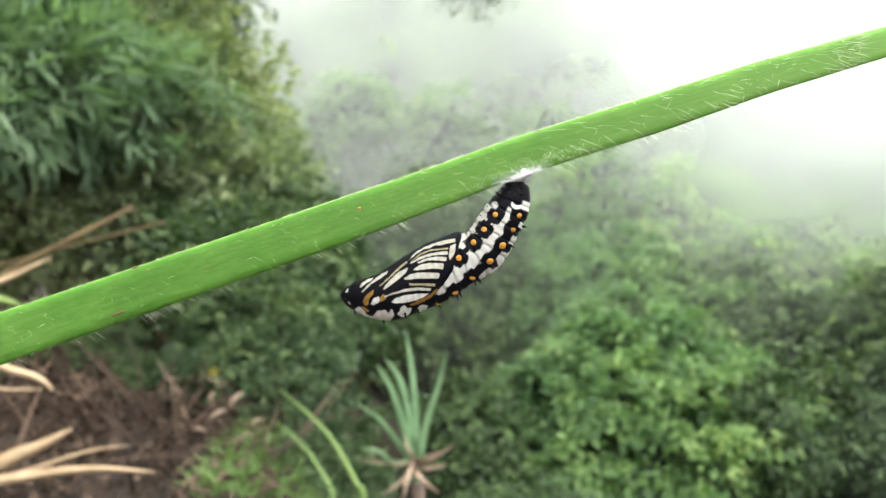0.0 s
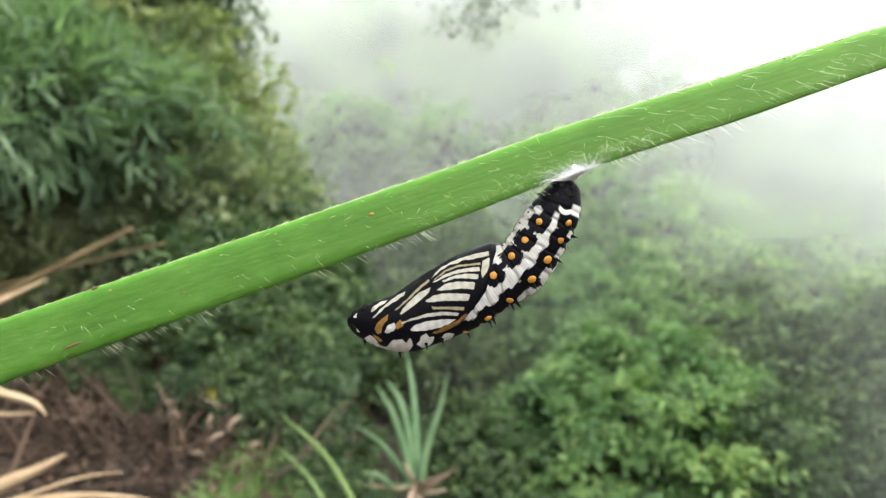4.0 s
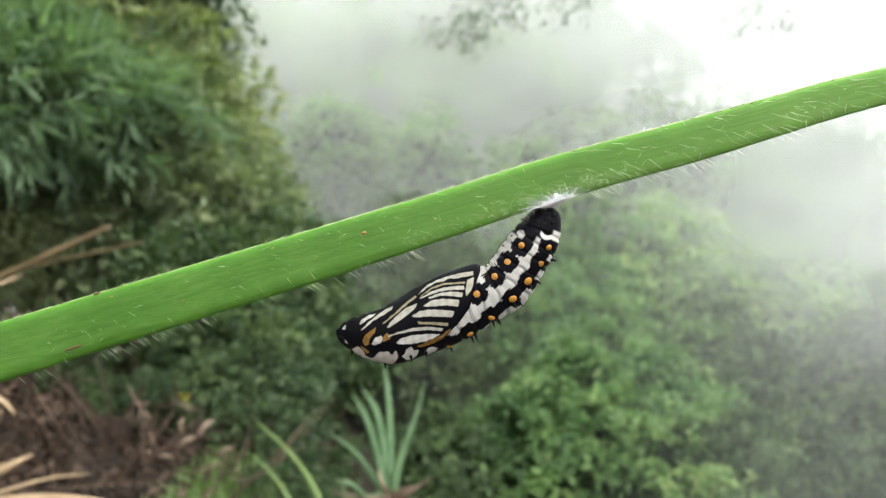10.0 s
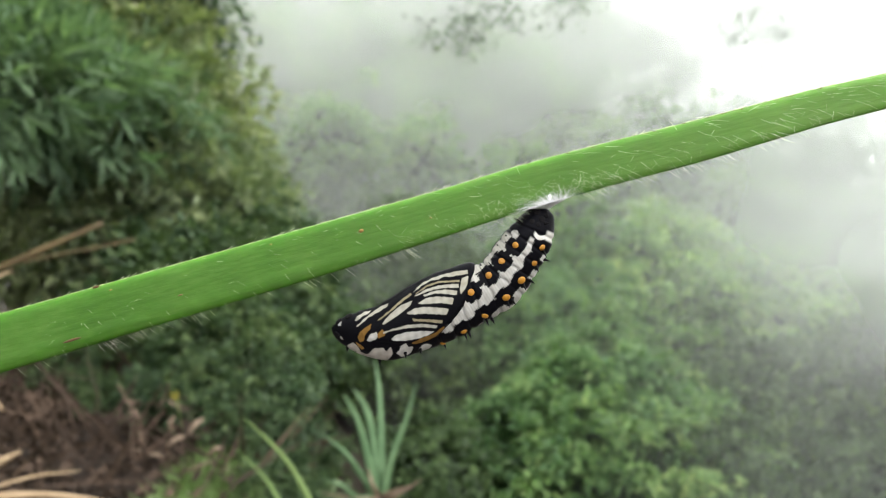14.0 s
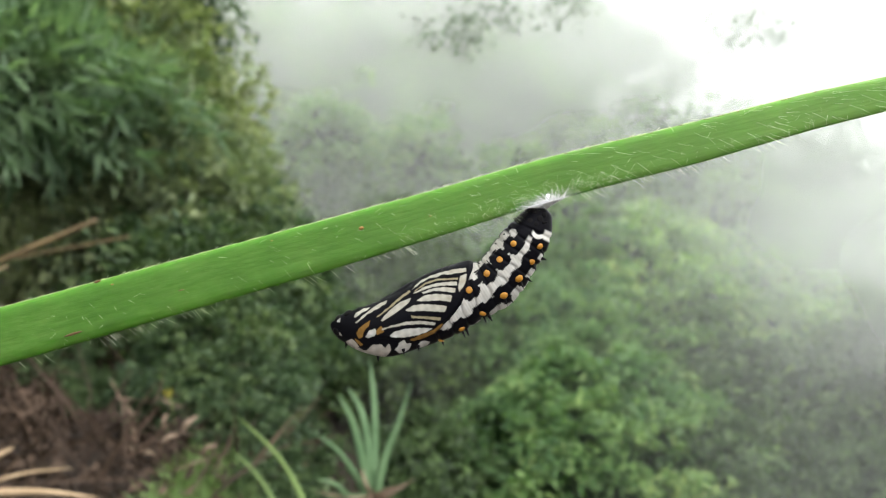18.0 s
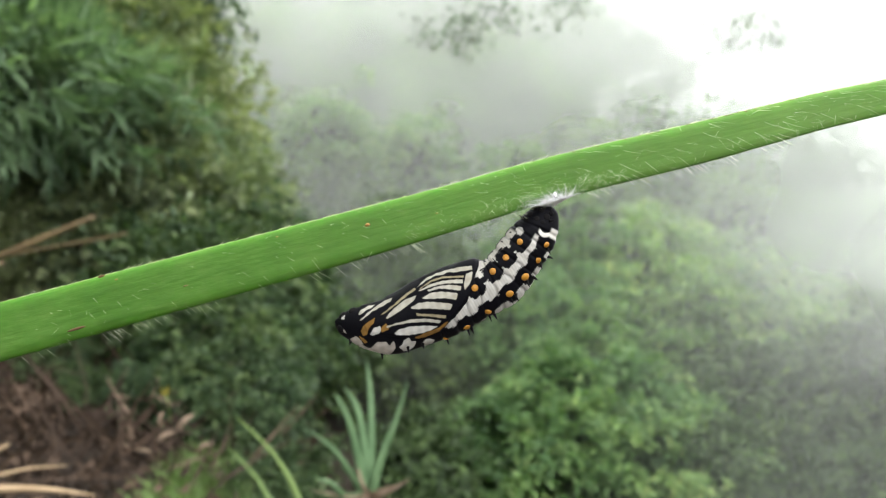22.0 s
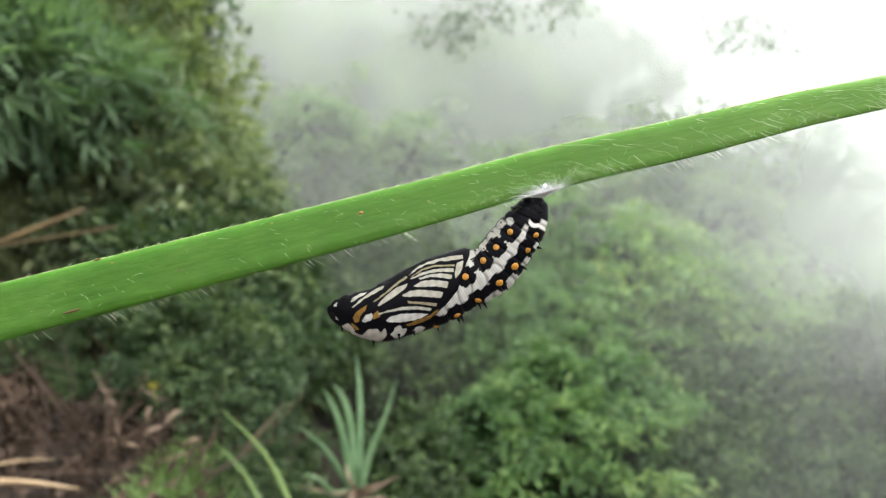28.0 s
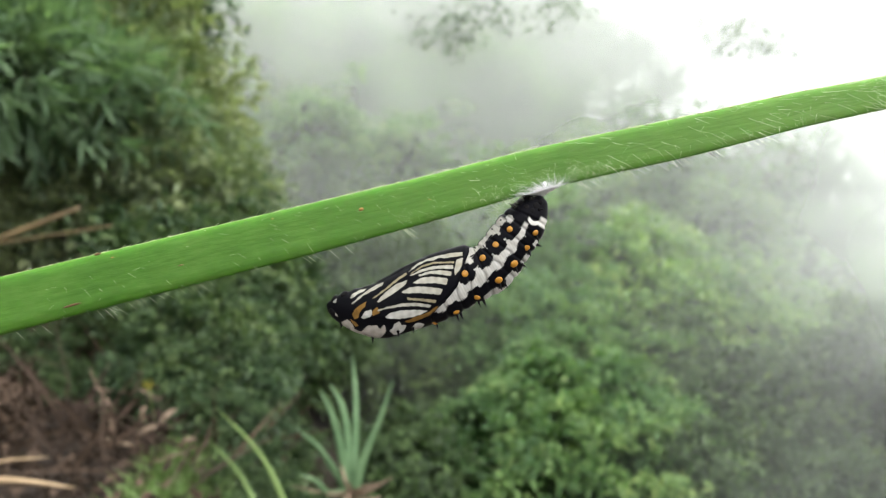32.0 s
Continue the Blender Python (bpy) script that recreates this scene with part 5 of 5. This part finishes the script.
def build_green_tip():
    root = spot(-1.1, 0.5, 0.8)
    root[2] = float(ground_z(root[0], root[1])) - 0.02
    me = mesh("grass_leaf", *blade([root, spot(-0.95, 0.13, 0.8), spot(-0.803, 0.086, 0.8), spot(-0.747, 0.097, 0.8), spot(-0.709, 0.109, 0.8)], 0.018, 0.15, 24), GRASS)
    tagged(new("grass_leaf", me), "bright green curved grass leaf", "grass")
    me = mesh("grass_leaf", *blade([root + (0, 0.1, 0), spot(-0.92, 0.17, 0.9), spot(-0.78, 0.085, 0.9), spot(-0.71, 0.055, 0.9), spot(-0.655, 0.032, 0.9)], 0.013, 0.15, 24), DRY)
    tagged(new("grass_leaf", me), "pale withering grass leaf", "grass")


build_green_tip()


def build_litter():
    """Dead sticks and curled leaves over the brown bank, and low grass."""
    rng = np.random.default_rng(31)
    for i in range(70):
        x, y = rng.uniform(-2.4, -0.6), rng.uniform(1.9, 4.0)
        z = float(ground_z(x, y))
        a, L = rng.uniform(0, math.pi), rng.uniform(0.08, 0.34)
        w = np.array([math.cos(a), math.sin(a), rng.uniform(-0.1, 1.1)]) * L * 0.5
        c = np.array([x, y, z + 0.02 + abs(w[2])])
        q = spline([c - w, c + rng.normal(scale=0.04 * L, size=3), c + w], 8)
        me = mesh("dead_twig", *tube(q, np.linspace(rng.uniform(0.002, 0.006), 0.0012, 8), 6), DRY_TWIG)
        tagged(new("dead_twig", me), "dead brown twig lying on the bank", "twig", "dead twigs")
    k = 14000
    x, y = rng.uniform(-2.7, -0.35, k), rng.uniform(1.2, 4.4, k)
    p = np.column_stack([x, y, ground_z(x, y) + 0.10 * rng.random(k) ** 2.5])
    L = rng.uniform(0.018, 0.055, k)
    me = leaf_mesh("leaf_litter", p, np.column_stack([rng.normal(size=(k, 2)), rng.normal(scale=0.5, size=k)]), np.array([0, 0, 1.0]) + rng.normal(scale=0.8, size=(k, 3)), L, L * 0.42, LITTER)
    tagged(new("leaf_litter", me), "curled brown dead leaves on the soil", "leaf litter", kind="stuff")
    k = 2800
    x, y = rng.uniform(-2.5, -0.55, k), rng.uniform(1.5, 4.2, k)
    p = np.column_stack([x, y, ground_z(x, y) - 0.01])
    L = rng.uniform(0.10, 0.42, k)
    me = leaf_mesh("dead_grass", p, np.column_stack([rng.normal(scale=0.9, size=(k, 2)), rng.uniform(0.2, 1.0, k)]), rng.normal(size=(k, 3)), L, L * 0.035, LITTER)
    tagged(new("dead_grass", me), "tangled dead grass stems on the bank", "dead grass", kind="stuff")
    # pale crumpled leaves caught at the bank's edge
    for u, v, dep, a, size in ((-0.375, 0.272, 1.95, 0.8, 0.07), (-0.412, 0.268, 1.95, 1.3, 0.05), (-0.405, 0.295, 1.9, 0.5, 0.065), (-0.435, 0.318, 1.85, -0.3, 0.045), (-0.345, 0.310, 1.85, 0.5, 0.055)):
        c = spot(u, v, dep)
        w = np.array([math.cos(a), 0.2, math.sin(a)]) * size * 0.5
        me = mesh("crumpled_leaf", *blade([c - w, c + (0, -0.01, 0.012), c + w], size * 0.28, 0.3, 12), DRY_PALE)
        tagged(new("crumpled_leaf", me), "pale crumpled dead leaf on the bank", "dead leaf", "crumpled leaves")
    c0, c1 = spot(-0.43, 0.40, 2.0), spot(-0.335, 0.27, 2.15)
    tagged(new("dead_stick", mesh("dead_stick", *tube(spline([c0 + (c0 - c1) * 0.8, c0, (c0 + c1) / 2 + (0.01, 0, 0), c1], 14), np.linspace(0.014, 0.006, 14), 7), DRY_PALE)), "pale dead stick leaning on the bank", "stick")
    # a tangle of pale broken twigs at the bank's edge
    for i in range(30):
        c = spot(rng.uniform(-0.50, -0.35), rng.uniform(0.22, 0.37), rng.uniform(1.85, 2.1))
        w = np.array([rng.normal(), 0.4 * rng.normal(), rng.normal()])
        w = w / np.linalg.norm(w) * rng.uniform(0.03, 0.09)
        me = mesh("dead_twig", *tube(spline([c - w, c + rng.normal(scale=0.008, size=3), c + w], 8), np.linspace(0.0026, 0.001, 8), 6), DRY_PALE if i % 3 == 0 else DRY_TWIG)
        tagged(new("dead_twig", me), "pale broken twig tangled at the bank's edge", "twig", "pale twigs")
    k = 2600
    x, y = rng.uniform(-0.74, -0.26, k), rng.uniform(1.48, 1.90, k)
    p = np.column_stack([x, y, ground_z(x, y) - 0.01])
    L = rng.uniform(0.03, 0.10, k)
    me = leaf_mesh("low_grass", p, np.column_stack([rng.normal(scale=0.5, size=(k, 2)), np.ones(k)]), rng.normal(size=(k, 3)), L, L * 0.07, GRASS)
    tagged(new("low_grass", me), "low green grass on the slope", "grass", kind="stuff")


build_litter()


def build_stalks():
    """Fallen tan bamboo stalks lying slantwise in the thicket."""
    for u0, v0, u1, v1, dep, r in ((-0.95, 0.17, -0.52, -0.04, 2.35, 0.017), (-0.95, 0.10, -0.47, -0.015, 2.55, 0.008)):
        a, b = spot(u0, v0, dep), spot(u1, v1, dep + 0.3)
        foot = a + (a - b) * 0.5
        foot[2] = min(foot[2], float(ground_z(foot[0], foot[1])))
        t = np.linspace(0, 1, 60)
        q = spline([foot, a, (a + b) / 2 + (0, 0, 0.02), b], 60)
        k = 1 + 0.16 * np.exp(-(((t * 9) % 1 - 0.5) / 0.06) ** 2)
        tagged(new("bamboo_stalk", mesh("bamboo_stalk", *tube(q, r * k * np.linspace(1, 0.6, 60), 10), STALK)), "fallen tan bamboo stalk in the thicket", "bamboo", "fallen stalks")


build_stalks()


def build_flower():
    c = spot(-0.407, 0.222, 2.0)
    ob = thing("yellow_flower", "small yellow flower among green leaves", "flower", at=tuple(c))
    q = [(0, 0, 0), (0.01, 0.02, -0.15), (0.0, 0.05, float(ground_z(c[0], c[1])) - c[2])]
    part("stalk", mesh("stalk", *tube(spline(q, 8), 0.003, 6), GRASS), ob)
    for i in range(6):
        a = i * math.pi / 3
        w = np.array([math.cos(a), -0.35, math.sin(a)])
        part("petal", mesh("petal", *blade([(0, 0, 0), w * 0.008, w * 0.016], 0.010, 0.1, 8), YELLOW), ob)


build_flower()


def build_overhang():
    """A leaning tree whose limb reaches over the view, with hanging leafy sprays."""
    rng = np.random.default_rng(41)
    x0, y0 = 14.5, 17.6
    o = np.array([x0, y0, float(ground_z(x0, y0))])
    ob = thing("leaning_tree", "leaning tree with thin leafy sprays hanging overhead", "tree", at=tuple(o))
    limb = spline([(x0, y0, o[2] - 0.3), (x0 + 0.4, y0, 5.0), (x0 - 3.0, y0 - 0.4, 9.3), (6.1, 17.0, 9.9), (0.6, 16.7, 9.3), (-1.9, 16.3, 8.7)], 40)
    part("trunk", mesh("trunk", *tube(limb - o, np.linspace(0.32, 0.03, 40), 9, ridge=0.05), BARK), ob)
    for u, v, dep, wide, count in ((0.04, -0.335, 16.4, 0.036, 110), (0.055, -0.36, 16.4, 0.04, 100), (-0.02, -0.335, 16.4, 0.034, 70), (0.10, -0.365, 16.4, 0.032, 80), (0.18, -0.375, 16.4, 0.040, 90), (0.225, -0.385, 16.4, 0.034, 70), (0.47, -0.36, 17.2, 0.045, 130), (0.52, -0.335, 17.2, 0.042, 110), (0.035, -0.305, 16.4, 0.018, 30), (0.45, -0.325, 17.2, 0.022, 30)):
        c = spot(u, v, dep)
        top = limb[np.argmin(np.abs(limb[:, 0] - c[0]) + 10 * (limb[:, 2] < 7.5))]
        twig = part("hanging_twig", mesh("hanging_twig", *tube(spline([top - o, (top + c) / 2 - o + rng.normal(scale=0.1, size=3), c - o], 8), np.linspace(0.012, 0.003, 8), 5), BARK), ob)
        p = c - o + rng.normal(size=(count, 3)) * wide * dep * np.array([0.55, 0.55, 0.40])
        L = rng.uniform(0.10, 0.22, count)
        part("leaf_spray", leaf_mesh("leaf_spray", p, rng.normal(size=(count, 3)) + np.array([0, 0, -0.5]), np.array([0, 0, 1.0]) + rng.normal(scale=0.6, size=(count, 3)), L, L * 0.5, LEAF_DARK), twig, "dark drooping leaves", "stuff")


build_overhang()


def motions():
    """The mist drifts slowly across the slope, from the open side into the hollow."""
    ways = (
        ((0.0, -0.06, 0.0), (4.5, -0.04, 0.0), (8.0, 0.0, 0.0), (13.0, 0.04, 0.0), (20.0, 0.09, 0.0), (32.0, 0.18, 0.03)),
        ((0.0, 0.60, -0.10), (3.0, 0.35, -0.06), (6.5, 0.0, 0.0), (13.0, -0.03, 0.02), (22.0, 0.0, 0.0), (32.0, 0.06, 0.02)),
        ((0.0, 0.10, 0.10), (3.0, 0.08, 0.07), (6.5, 0.0, 0.02), (13.0, -0.02, 0.0), (22.0, 0.01, 0.02), (32.0, 0.03, 0.04)),
        ((0.0, 0.0, 0.0), (3.0, 0.08, 0.02), (6.5, 0.40, 0.06), (13.0, 0.65, 0.08), (32.0, 0.80, 0.10)),
    )
    for i, (ob, tilt) in enumerate(MIST):
        x, y, z = ob.location
        rows = ways[i] if i < len(ways) else ((0.0, -0.12, 0.0), (4.5, -0.06, 0.0), (16.0, 0.0, 0.0), (32.0, 0.05, 0.0))
        walk(ob, [(t, pose(x + a * y, y, z + b * y, tilt)) for t, a, b in rows])


motions()
